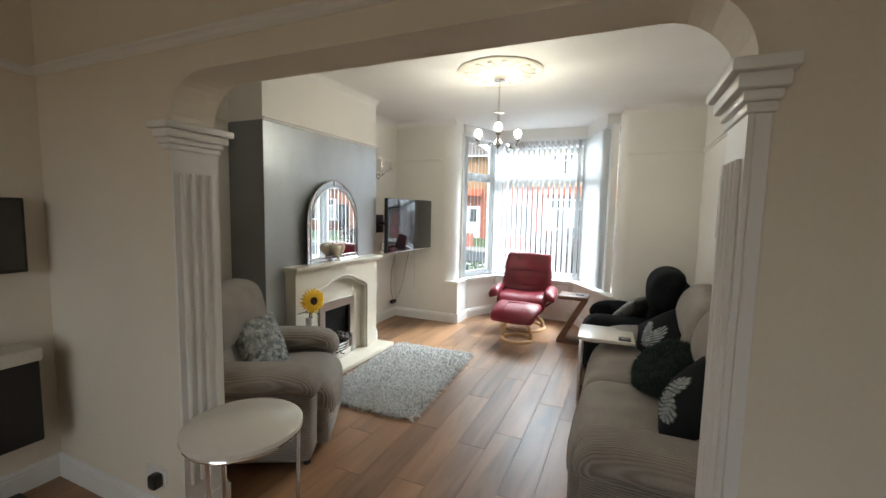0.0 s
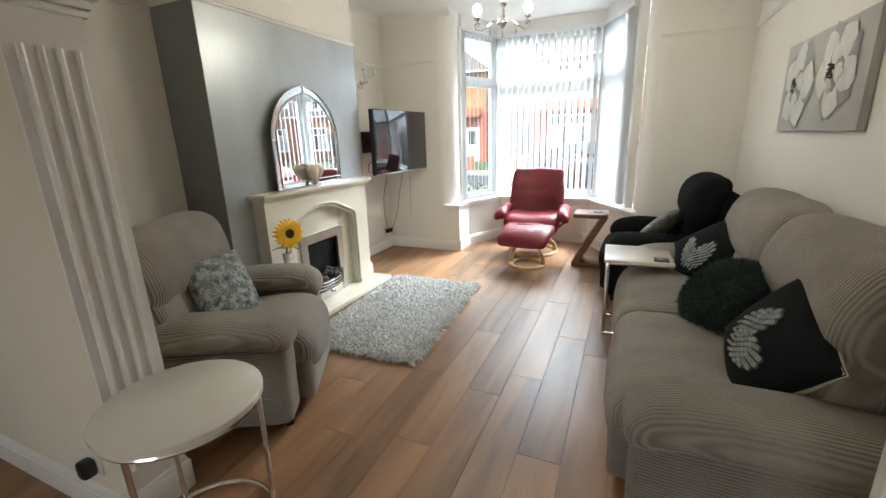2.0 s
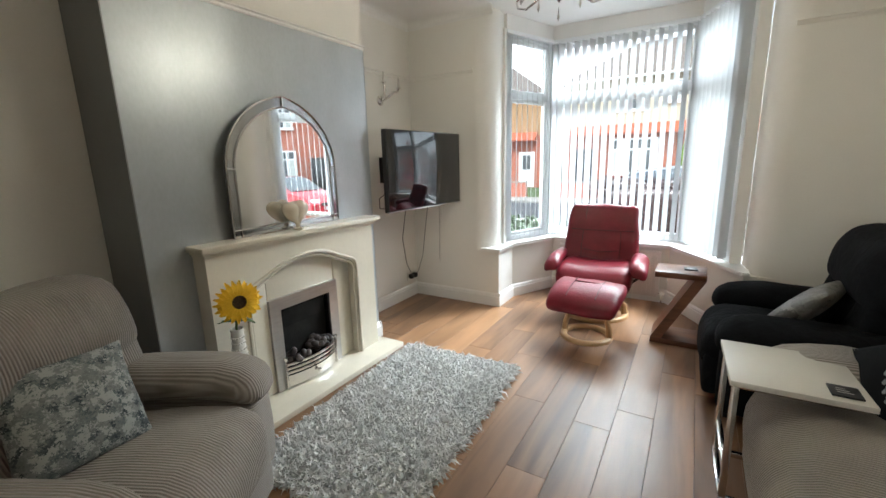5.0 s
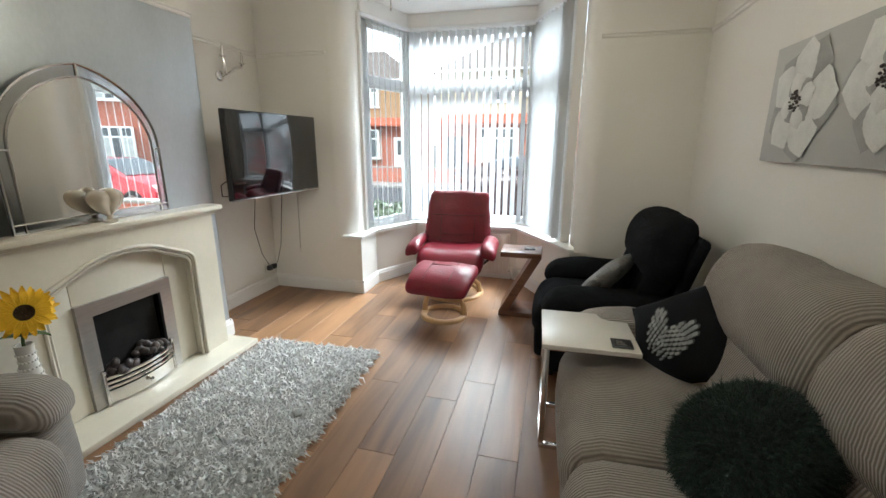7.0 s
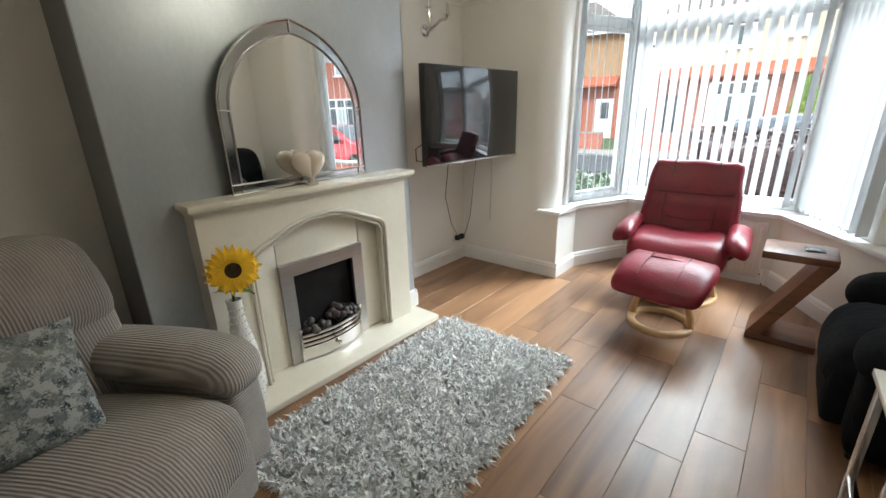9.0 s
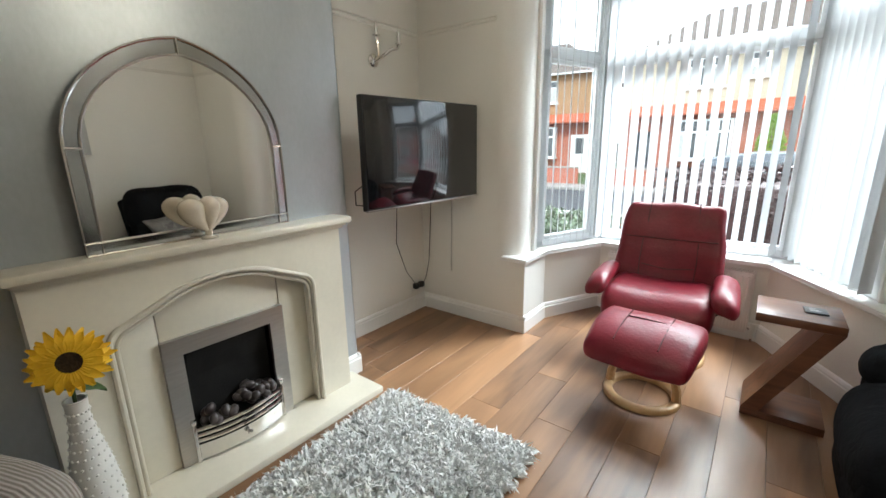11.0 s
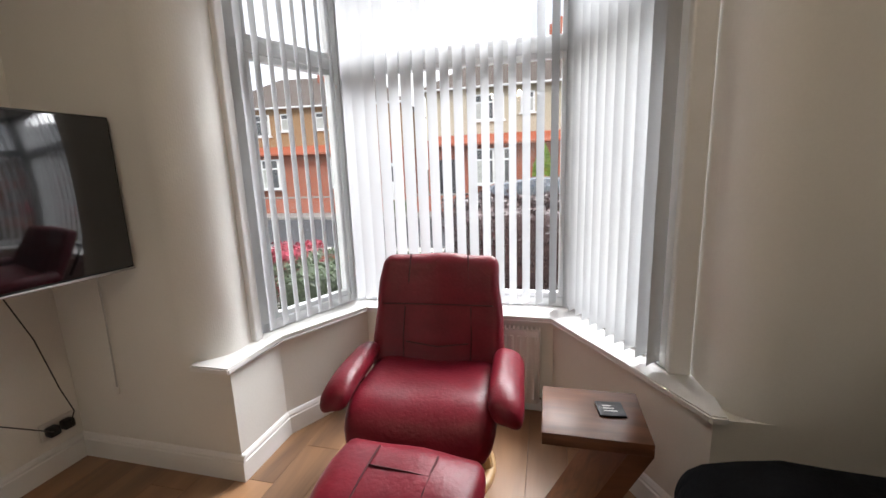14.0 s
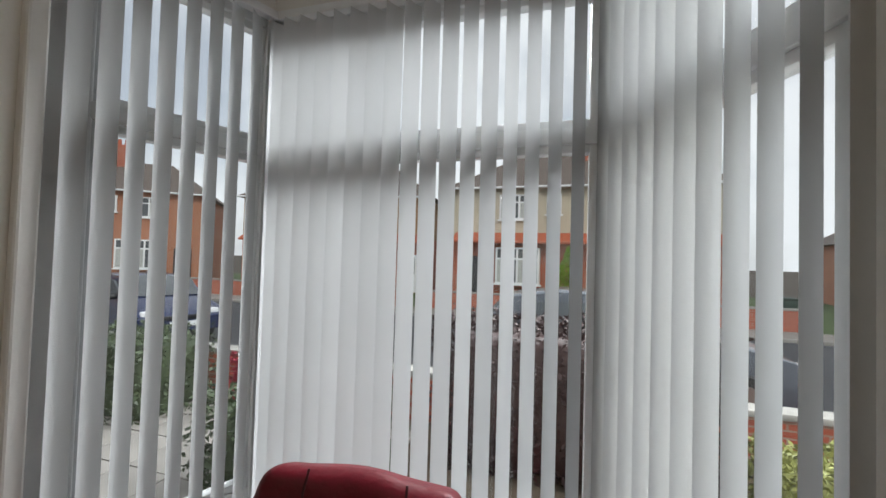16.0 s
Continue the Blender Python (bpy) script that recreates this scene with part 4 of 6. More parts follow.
bm = bmesh.new()
for ty, tx, tz, fat in ((-0.075, 0.0, 0.175, 0.05), (0.068, -0.005, 0.168, 0.046), (-0.004, 0.03, 0.18, 0.042)):
    lobe(bm, (0, 0, 0.03), (tx, ty, tz), fat)
part("heart", bm, PEARL, HE, "", 70)
bm = bmesh.new()
lathe(bm, [(0.032, 0), (0.034, 0.006), (0.014, 0.014), (0.014, 0.04), (0.0001, 0.045)], 16)
part("foot", bm, PEARL, HE)

# vase with a sunflower beside the hearth
VA = thing("vase", pose(-1.12, 3.42, 0.038), "tall white dimpled ceramic vase on the hearth", "vase")
bm = bmesh.new()
lathe(bm, [(0.045, 0), (0.058, 0.03), (0.072, 0.12), (0.074, 0.2), (0.06, 0.32), (0.04, 0.43), (0.03, 0.5), (0.032, 0.56), (0.034, 0.575), (0.028, 0.575), (0.026, 0.5), (0.0001, 0.48)], 28)
part("body", bm, VASE, VA)
bm = bmesh.new()
for zi in range(16):
    z = 0.05 + zi * 0.032
    rr = np.interp(z, [0, 0.03, 0.12, 0.2, 0.32, 0.43, 0.5, 0.56], [0.045, 0.058, 0.072, 0.074, 0.06, 0.04, 0.03, 0.032])
    for k in range(16):
        a = 2 * math.pi * (k + 0.5 * (zi % 2)) / 16
        g = bmesh.ops.create_icosphere(bm, subdivisions=1, radius=0.0055)
        for v in g["verts"]:
            v.co += Vector((rr * math.cos(a), rr * math.sin(a), z))
part("dimples", bm, VASE, VA)["kind"] = "stuff"
SF = thing("sunflower", pose(-1.12, 3.42, 0.5), "single artificial yellow sunflower standing in a vase", "flower")
part("stem", tube(bmesh.new(), [(0, 0, 0), (0.0, 0, 0.12), (0.01, 0.005, 0.2), (0.02, 0.01, 0.25)], 0.006, 7), STEM, SF)
fm = look((0.03, 0.01, 0.26), Vector((0.03, 0.01, 0.26)) + Vector((-1.0, 0.35, -0.12)))
hd = bmesh.new()
lathe(hd, [(0.04, -0.005), (0.042, 0.006), (0.035, 0.014), (0.0001, 0.012)], 20)
part("seed_head", hd, SEEDS, SF).matrix_basis = fm
for ring, (n, rr, up) in enumerate(((22, 0.11, 0.01), (20, 0.1, 0.02))):
    for k in range(n):
        a = 2 * math.pi * (k + 0.5 * ring) / n
        bm = bmesh.new()
        L = (rr - 0.03) * rnd.uniform(0.9, 1.1)
        rows = []
        for i in range(5):
            t = i / 4
            w = 0.0135 * math.sin(math.pi * (0.15 + 0.8 * t)) + 0.001
            zz = up + 0.012 * t - 0.03 * t * t * rnd.uniform(0.4, 1.2)
            rows.append([bm.verts.new((0.034 + L * t, -w, zz + 0.003)), bm.verts.new((0.034 + L * t, 0, zz)), bm.verts.new((0.034 + L * t, w, zz + 0.003))])
        for p, q in zip(rows, rows[1:]):
            bm.faces.new((p[0], p[1], q[1], q[0]))
            bm.faces.new((p[1], p[2], q[2], q[1]))
        part("petal", bm, PETAL, SF).matrix_basis = fm @ Matrix.Rotation(a, 4, "Z")
for k, (a, L) in enumerate(((200, 0.12), (60, 0.09))):
    bm = bmesh.new()
    rows = []
    for i in range(6):
        t = i / 5
        w = 0.03 * math.sin(math.pi * (0.08 + 0.9 * t))
        rows.append([bm.verts.new((L * t, -w, 0.03 * t - 0.05 * t * t)), bm.verts.new((L * t, 0, 0.02 * t - 0.05 * t * t)), bm.verts.new((L * t, w, 0.03 * t - 0.05 * t * t))])
    for p, q in zip(rows, rows[1:]):
        bm.faces.new((p[0], p[1], q[1], q[0]))
        bm.faces.new((p[1], p[2], q[2], q[1]))
    part("leaf", bm, STEM, SF).matrix_basis = Matrix.Translation((0, 0, 0.15)) @ Matrix.Rotation(radians(a), 4, "Z")

# ---- television ----
d = Vector((-1.142, 5.885, 0)) - Vector((-1.208, 4.833, 0))
tvm = Matrix.Translation((-1.175, 5.359, 1.365)) @ Matrix.Rotation(math.atan2(d.y, d.x) - math.pi / 2, 4, "Z")
TV = thing("television", tvm, "black flat television on a swivel wall bracket, switched off", "television")
part("casing", abox(-0.045, 0.0, -0.527, 0.527, -0.326, 0.326, 0.006), BLACK, TV)
part("screen", abox(-0.002, 0.003, -0.518, 0.518, -0.31, 0.318, 0.001), SCREEN, TV)
part("lower_edge", abox(-0.02, 0.006, -0.527, 0.527, -0.328, -0.318, 0.002), BRUSHED, TV, "thin silver strip")
part("bracket_plate", abox(-0.07, -0.045, -0.12, 0.12, -0.12, 0.12, 0.004), BLACK, TV)
bm = bmesh.new()
tube(bm, [(-0.06, 0, 0), (-0.25, 0.16, 0), (-0.53, 0.05, 0)], 0.018, 8)
part("swivel_arm", bm, BLACK, TV)
part("wall_plate", abox(-0.545, -0.525, -0.03, 0.13, -0.12, 0.12, 0.003), BLACK, TV)
SK = thing("socket", pose(XL, 5.80, 0.23), "wall socket with black plugs in it", "socket")
part("plate", abox(0, 0.01, -0.075, 0.075, -0.043, 0.043, 0.003), VASE, SK)
for yy in (-0.035, 0.03):
    part("plug", asoft(0.05, 0.05, 0.05, 0.012, 5, (0.03, yy, 0)), BLACK, SK)
CB = thing("television_cable", pose(0, 0, 0), "two thin dark cables hanging from a television to a socket", "cable")
part("cable", tube(bmesh.new(), [(-1.25, 5.12, 1.06), (-1.4, 5.25, 0.75), (-1.55, 5.5, 0.45), (-1.67, 5.76, 0.23)], 0.0028, 6), BLACK, CB)
part("cable", tube(bmesh.new(), [(-1.24, 5.45, 1.06), (-1.38, 5.6, 0.8), (-1.5, 5.72, 0.5), (-1.64, 5.84, 0.3), (-1.67, 5.83, 0.23)], 0.0028, 6), BLACK, CB)
part("hook_loop", tube(bmesh.new(), [(-1.23, 4.84, 1.2), (-1.27, 4.80, 1.16), (-1.28, 4.81, 1.08), (-1.25, 4.86, 1.07)], 0.004, 6), BLACK, CB)
CD = thing("blind_cord", pose(-1.4, YF - 0.012, 0), "thin grey cord hanging against the front wall", "cord")
part("cord", tube(bmesh.new(), [(0, 0, 1.15), (0.004, 0, 0.8), (-0.008, 0, 0.42)], 0.004, 6), BRUSHED, CD)
part("toggle", lathe(bmesh.new(), [(0.004, 0.38), (0.008, 0.39), (0.007, 0.42), (0.0001, 0.425)], 8, (-0.008, 0, 0)), VASE, CD)

# ---- canvas picture ----
PC = thing("canvas_picture", pose(XR - 0.001, 4.215, 1.635), "grey canvas with two large white flowers painted on it", "picture")
part("canvas", abox(-0.035, 0.0, -0.56, 0.56, -0.257, 0.257, 0.003), CANVAS, PC)


def petal(name, L, W, z, m, material):
    """A painted petal: a shallow raised tongue."""
    bm = bmesh.new()
    n, rows = 9, []
    for i in range(n + 1):
        t = i / n
        w = W * (math.sin(math.pi * min(1, 0.06 + 0.94 * t) ** 1.35) ** 0.75) + 0.002
        rows.append([bm.verts.new((-(z + 0.010 * (1 - s * s) * math.sin(math.pi * t) + 0.003), s * w, L * (t - 0.1 * s * s * t))) for s in (-1, -0.6, 0, 0.6, 1)])
    for a, b in zip(rows, rows[1:]):
        for j in range(4):
            bm.faces.new((a[j], a[j + 1], b[j + 1], b[j]))
    ob = part(name, bm, material, PC)
    ob.matrix_basis = m


for fy, fz, s, off in ((0.27, 0.0, 1.0, 10), (-0.24, 0.03, 0.95, 40)):
    for k in range(5):
        aa = off + 72 * k + rnd.uniform(-8, 8)
        petal("shaded_petal", 0.27 * s, 0.125 * s, 0.036, Matrix.Translation((0, fy, fz)) @ Matrix.Rotation(radians(aa + 14), 4, "X"), PAINTG)
    for k in range(5):
        aa = off + 72 * k + rnd.uniform(-8, 8)
        petal("painted_petal", 0.262 * s, 0.118 * s, 0.039, Matrix.Translation((0, fy, fz)) @ Matrix.Rotation(radians(aa), 4, "X"), PAINTW)
    for k in range(4):
        petal("shaded_petal", 0.12 * s, 0.05 * s, 0.046, Matrix.Translation((0, fy, fz)) @ Matrix.Rotation(radians(off + 36 + 90 * k), 4, "X"), PAINTG)
    for k in range(4):
        petal("painted_petal", 0.13 * s, 0.055 * s, 0.049, Matrix.Translation((0, fy, fz)) @ Matrix.Rotation(radians(off + 60 + 90 * k), 4, "X"), PAINTW)
    bm = bmesh.new()
    for k in range(46):
        rr, a = 0.042 * math.sqrt(rnd.random()), rnd.uniform(0, 6.28)
        g = bmesh.ops.create_icosphere(bm, subdivisions=1, radius=rnd.uniform(0.003, 0.007))
        for v in g["verts"]:
            v.co += Vector((-0.062, fy + rr * math.cos(a), fz + rr * math.sin(a)))
    part("flower_centre", bm, COAL, PC, "dark beaded flower centre")


# ---- cushions ----
def cushion_z(u, v, t):
    return t * (max(0.0, 1 - abs(u) ** 2.6) ** 0.55) * (max(0.0, 1 - abs(v) ** 2.6) ** 0.55)


def cushion_mesh(w, h, t, n=14, wob=0.006, seed=0):
    bm = bmesh.new()
    grid = {}
    for s in (-1, 1):
        for i in range(n + 1):
            for j in range(n + 1):
                u, v = math.sin((i / n - 0.5) * math.pi), math.sin((j / n - 0.5) * math.pi)
                edge = i in (0, n) or j in (0, n)
                if edge and s == 1 and (-1, i, j) in grid:
                    grid[s, i, j] = grid[-1, i, j]
                    continue
                pinch = 1 - 0.07 * (1 - (u * v) ** 2) * max(abs(u), abs(v)) ** 6
                p = Vector((u * w / 2 * pinch, v * h / 2 * pinch, s * cushion_z(u, v, t / 2)))
                p += noise.noise_vector(p * 7 + Vector((seed, 0, s))) * wob
                grid[s, i, j] = bm.verts.new(p)
        for i in range(n):
            for j in range(n):
                q = [grid[s, i, j], grid[s, i + 1, j], grid[s, i + 1, j + 1], grid[s, i, j + 1]]
                bm.faces.new(q if s > 0 else q[::-1])
    return bm


def cushion(name, m, w, h, t, material, label, seed=0):
    c = thing(name, m, label, "cushion")
    part("cover", cushion_mesh(w, h, t, seed=seed), material, c)
    return c


def wing_cushion(m, flip, label):
    c = cushion("wing_cushion", m, 0.46, 0.46, 0.15, NAVY, label, 3)
    bm = bmesh.new()
    tube(bm, [(x * 0.222, y * 0.222, -0.004) for x, y in ((-1, -1), (-0.5, -0.95), (0, -0.94), (0.5, -0.95), (1, -1), (0.95, -0.5), (0.94, 0), (0.95, 0.5), (1, 1), (0.5, 0.95), (0, 0.94), (-0.5, 0.95), (-1, 1), (-0.95, 0.5), (-0.94, 0), (-0.95, -0.5))], 0.007, 6, True)
    part("piping", bm, PIPING, c, "cream piped edge")
    bm2 = cushion_mesh(0.466, 0.466, 0.15, seed=3)
    for v in bm2.verts:
        v.co.z = min(v.co.z, -0.002) - 0.003
    part("back_cover", bm2, PIPING, c, "cream cloth back")
    bm = bmesh.new()
    # scalloped feathers in rows along two lobes that meet at one root
    edges = bmesh.new()
    for ang, length, wide in ((76, 0.24, 0.05), (26, 0.235, 0.064)):
        ca, sa = math.cos(radians(ang)), math.sin(radians(ang))
        n1 = 12
        for row in range(n1):
            t = (row + 0.5) / n1
            width = wide * math.sin(math.pi * (0.1 + 0.86 * t)) ** 0.6
            count = max(2, round(width * 2 / 0.024))
            for k in range(count):
                lx, ly = length * (0.06 + 0.92 * t), (k + 0.5 - count / 2 + (0.25 if row % 2 else -0.25)) * 2 * width / count
                u, v = -0.085 + ca * lx - sa * ly, -0.1 + sa * lx + ca * ly
                if max(abs(u), abs(v)) > 0.205:
                    continue
                size = 0.6 + 0.5 * t
                for tone, grow, lift in ((edges, 1.0, 0.003), (bm, 0.74, 0.0065)):
                    outline_ = [(0.019 * size * grow * math.cos(q) - (0.003 if grow < 1 else 0), 0.0125 * size * grow * math.sin(q)) for q in (2 * math.pi * i / 10 for i in range(10))]
                    z = cushion_z(u / 0.23, v / 0.23, 0.075) + lift
                    vs = [tone.verts.new((flip * (u + ca * a_ - sa * b_), v + sa * a_ + ca * b_, z + 0.004 * (1 if a_ < 0 else 0))) for a_, b_ in outline_]
                    tone.faces.new(vs)
    part("feather_edge", edges, FEATHERDARK, c, "dark grey feather outlines")["kind"] = "stuff"
    part("wing_print", bm, FEATHER, c, "silver-grey feathered wing")
    return c


def hairs(name, base, normals, length, width, material, parent, droop, seed):
    """Many thin bent blades, each of two joints, as one mesh."""
    rs = np.random.RandomState(seed)
    n = len(base)
    side = np.cross(normals, rs.normal(size=(n, 3)))
    side /= np.linalg.norm(side, axis=1)[:, None] + 1e-9
    lean = normals + rs.normal(scale=0.45, size=(n, 3))
    lean /= np.linalg.norm(lean, axis=1)[:, None]
    L = length * rs.uniform(0.6, 1.15, n)[:, None]
    mid = base + lean * L * 0.55
    tip = base + lean * L + np.array([0, 0, -1]) * L * droop * rs.uniform(0.2, 1.2, n)[:, None] + rs.normal(scale=0.15, size=(n, 3)) * L
    w = width * rs.uniform(0.7, 1.3, n)[:, None]
    v = np.stack([base - side * w, base + side * w, mid - side * w, mid + side * w, tip], axis=1).reshape(-1, 3)
    faces = []
    for i in range(n):
        o = 5 * i
        faces += [(o, o + 1, o + 3, o + 2), (o + 2, o + 3, o + 4)]
    ob = raw(name, v.tolist(), faces, material, parent)
    ob["kind"] = "stuff"
    return ob


# ---- shag rug ----
RG = thing("shag_rug", pose(-0.5, 4.0, 0.0, 0, 0, 2.5), "silver-grey deep shag rug beside the hearth", "rug")
part("backing", abox(-0.43, 0.43, -0.73, 0.73, 0.001, 0.014, 0.004), RUGBASE, RG)
rs = np.random.RandomState(3)
N = 26000
bx, by = rs.uniform(-0.44, 0.44, N), rs.uniform(-0.745, 0.745, N)
clump = np.array([noise.noise_vector(Vector((x * 17, y * 17, 0))) for x, y in zip(bx, by)])
nm = np.stack([clump[:, 0] * 2.3 + np.clip(bx / 0.44, -1, 1) ** 7 * 1.2, clump[:, 1] * 2.3 + np.clip(by / 0.745, -1, 1) ** 7 * 1.2, np.ones(N) * 0.8], axis=1)
nm /= np.linalg.norm(nm, axis=1)[:, None]
hairs("pile", np.stack([bx, by, np.full(N, 0.012)], axis=1), nm, 0.056, 0.0065, RUG, RG, 0.55, 5)


# ---- padded seats ----
def seat_unit(name, m, width, label, cord, plain, seats=1, arm=0.2, depth=0.86, back_h=1.0, category="armchair", side=None, pad_z=0.525, back_w=0.0):
    """An upholstered reclining seat: x is the width, the front looks to -y, the origin at the front's middle on the floor."""
    c = thing(name, m, label, category)
    side = side or plain
    hw = width / 2
    for s in (-1, 1):
        bm = asoft(arm, depth - 0.06, 0.42, 0.05, 9, (s * (hw - arm / 2), depth / 2 + 0.02, 0.26), wob=0.008, seed=s)
        part("arm_body", bm, side, c)
        def roll(q, s=s):
            t = (q.y + depth / 2) / depth
            return Vector((q.x * (1.0 + 0.1 * math.sin(math.pi * t)), q.y, q.z * (1 - 0.1 * t) - 0.05 * max(0, 0.18 - t) / 0.18 + 0.015 * math.sin(math.pi * t)))
        bm = asoft(arm + 0.03, depth - 0.06, 0.16, 0.075, 10, (s * (hw - arm / 2 - 0.005), depth / 2 - 0.005, pad_z), puff=0.012, wob=0.01, shape=roll, seed=3 + s)
        part("arm_pad", bm, cord, c)
    inner = width - 2 * arm
    w1 = inner / seats
    bw = back_w or w1
    part("base_panel", asoft(inner - 0.004, 0.62, 0.2, 0.03, 7, (0, 0.37, 0.17), wob=0.004), side, c)
    for k in range(seats):
        cx = -inner / 2 + w1 * (k + 0.5)
        def front(q):
            return Vector((q.x, q.y, q.z - 0.06 * max(0, (-q.y - 0.2) / 0.14) ** 2 - 0.02 * max(0, q.y / 0.3)))
        part("seat_cushion", asoft(w1 - 0.008, 0.68, 0.22, 0.075, 11, (cx, 0.31, 0.36), puff=0.025, wob=0.008, shape=front, seed=k + 7), cord, c)
        part("front_panel", asoft(w1 - 0.012, 0.1, 0.26, 0.035, 8, (cx, 0.03, 0.18), puff=0.012, wob=0.006, seed=k + 1), side, c)
        tilt = Matrix.Translation((cx, 0.52, 0.40)) @ Matrix.Rotation(radians(-16), 4, "X")
        h = (back_h - 0.40) / math.cos(radians(16))
        part("lower_back", asoft(w1 - 0.02, 0.2, h * 0.55, 0.07, 9, (0, 0.1, h * 0.25), puff=0.02, wob=0.012, m=tilt, seed=k + 2), cord, c)
        def head(q):
            return Vector((q.x * (1 - 0.03 * max(0, q.z / 0.2)), q.y + 0.05 * (q.z / 0.2) ** 2 - 0.03, q.z - 0.018 * (q.x / (bw / 2)) ** 4))
        part("head_cushion", asoft(bw + 0.03, 0.24, h * 0.60, 0.095, 12, (0, 0.085, h * 0.72), puff=0.02, wob=0.014, m=tilt, shape=head, seed=k + 5), plain, c)
        for s in (-1, 1):
            part("side_wing", asoft(0.11 + (bw - w1) / 2, 0.17, h * 0.62, 0.05, 7, (s * (w1 / 2 - 0.045 + (bw - w1) / 4), 0.07, h * 0.28), wob=0.008, m=tilt, seed=s + 9), plain, c)
        part("back_shell", asoft(bw + 0.03, 0.09, h * 0.92, 0.04, 7, (0, 0.21, h * 0.46), wob=0.005, m=tilt), side, c)
    for sx in (-1, 1):
        for y in (0.1, depth - 0.12):
            part("foot", lathe(bmesh.new(), [(0.022, 0), (0.025, 0.06), (0.0001, 0.062)], 10, (sx * (hw - 0.1), y, 0)), BLACK, c)
    return c


# taupe armchair in front of the alcove, turned to the room
AC = seat_unit("armchair", pose(-0.48, 2.94, 0, 0, 0, 120), 1.0, "taupe corduroy reclining armchair with plump rounded arms", CORD, CORD, 1, 0.2, 0.86, 1.02, side=CORDZ, back_w=0.88)
cushion("patterned_cushion", pose(-0.88, 2.68, 0.64, 0, 0, 120) @ pose(0, 0, 0, 62, 0, -28) @ pose(0, 0, 0, 0, 0, -2), 0.38, 0.38, 0.13, PATCH, "grey patchwork-print cushion leaning on the taupe armchair", 1)

# taupe sofa along the wall, front towards the fireplace
SO = seat_unit("sofa", pose(1.165, 3.565, 0, 0, 0, -90), 2.2, "taupe corduroy two-seat sofa with high padded backs", CORD, CORD, 2, 0.24, 0.88, 1.05, "sofa", CORDZ, 0.49)
wing_cushion(pose(1.64, 4.25, 0.60, 0, 0, -90) @ pose(0, 0, 0, 58, 0, 30) @ pose(0, 0, 0, 0, 0, 42), 1, "black cushion with a silver feather wing on the sofa")
wing_cushion(pose(1.67, 2.93, 0.63, 0, 0, -90) @ pose(0, 0, 0, 66, 0, 10) @ pose(0, 0, 0, 0, 0, -30), 1, "black cushion with a silver feather wing on the sofa")
FU = thing("fur_cushion", pose(1.62, 3.5, 0.61, 0, -40, 8), "round dark green long-haired fur cushion on the sofa", "cushion")
bm = bmesh.new()
bmesh.ops.create_icosphere(bm, subdivisions=3, radius=1)
for v in bm.verts:
    v.co = Vector((v.co.x * 0.19, v.co.y * 0.19, v.co.z * 0.12))
part("cover", bm, GREENFUR, FU)
rs = np.random.RandomState(11)
nv = rs.normal(size=(20000, 3))
nv /= np.linalg.norm(nv, axis=1)[:, None]
hairs("fur", nv * np.array([0.19, 0.19, 0.12]), nv, 0.05, 0.0014, GREENFUR, FU, 0.6, 12)

# black recliner in the corner
BR = seat_unit("recliner", pose(1.0, 5.21, 0, 0, 0, -90), 0.95, "black velour recliner armchair in the corner", BLACKFAB, BLACKFAB, 1, 0.2, 0.88, 1.04, pad_z=0.5, back_w=0.7)
cushion("velvet_cushion", pose(1.42, 5.12, 0.60, 0, 0, -90) @ pose(0, 0, 0, 48, 0, -25), 0.46, 0.42, 0.13, GREYVELVET, "grey crushed-velvet cushion on the black recliner", 4)

# ---- red leather recliner and footstool ----
def ring_base(c, r, z=0.0):
    bm = bmesh.new()
    n = 40
    rings = []
    for k in range(n):
        a = 2 * math.pi * k / n
        rings.append([bm.verts.new(((r + du) * math.cos(a), (r + du) * math.sin(a), dz)) for du, dz in ((0, 0), (0, 0.022), (-0.008, 0.03), (-0.042, 0.03), (-0.05, 0.022), (-0.05, 0))])
    for k in range(n):
        a, b = rings[k], rings[(k + 1) % n]
        for j in range(6):
            bm.faces.new((a[j], b[j], b[(j + 1) % 6], a[(j + 1) % 6]))
    part("base_ring", bm, PALEWOOD, c, "pale beech ring foot", 50)


RC = thing("leather_recliner", pose(0.135, 6.18, 0, 0, 0, 3), "dark red leather recliner on a pale wooden ring base", "recliner")
ring_base(RC, 0.3)
for s in (-1, 1):
    part("curved_leg", tube(bmesh.new(), [(s * 0.26, 0.0, 0.02), (s * 0.25, 0.0, 0.1), (s * 0.14, 0, 0.2), (s * 0.03, 0, 0.25)], [0.03, 0.027, 0.024, 0.02], 8), PALEWOOD, RC)
part("column", lathe(bmesh.new(), [(0.05, 0.2), (0.06, 0.3), (0.0001, 0.3)], 14), BLACK, RC)
bend = lambda q: Vector((q.x, q.y, q.z - 0.07 * max(0, (-q.y - 0.12) / 0.16) ** 2 + 0.035 * (abs(q.x) / 0.3) ** 2))
part("seat", asoft(0.62, 0.60, 0.18, 0.08, 12, (0, -0.05, 0.38), puff=0.015, wob=0.01, shape=bend), LEATHER, RC)
tl = Matrix.Translation((0, 0.14, 0.40)) @ Matrix.Rotation(radians(-17), 4, "X")
taper = lambda q: Vector((q.x * (1 + 0.07 * (0.1 - q.z) / 0.35), q.y - 0.05 * (q.x / 0.3) ** 2 + 0.012 * math.exp(-((q.z - 0.06) / 0.02) ** 2), q.z))
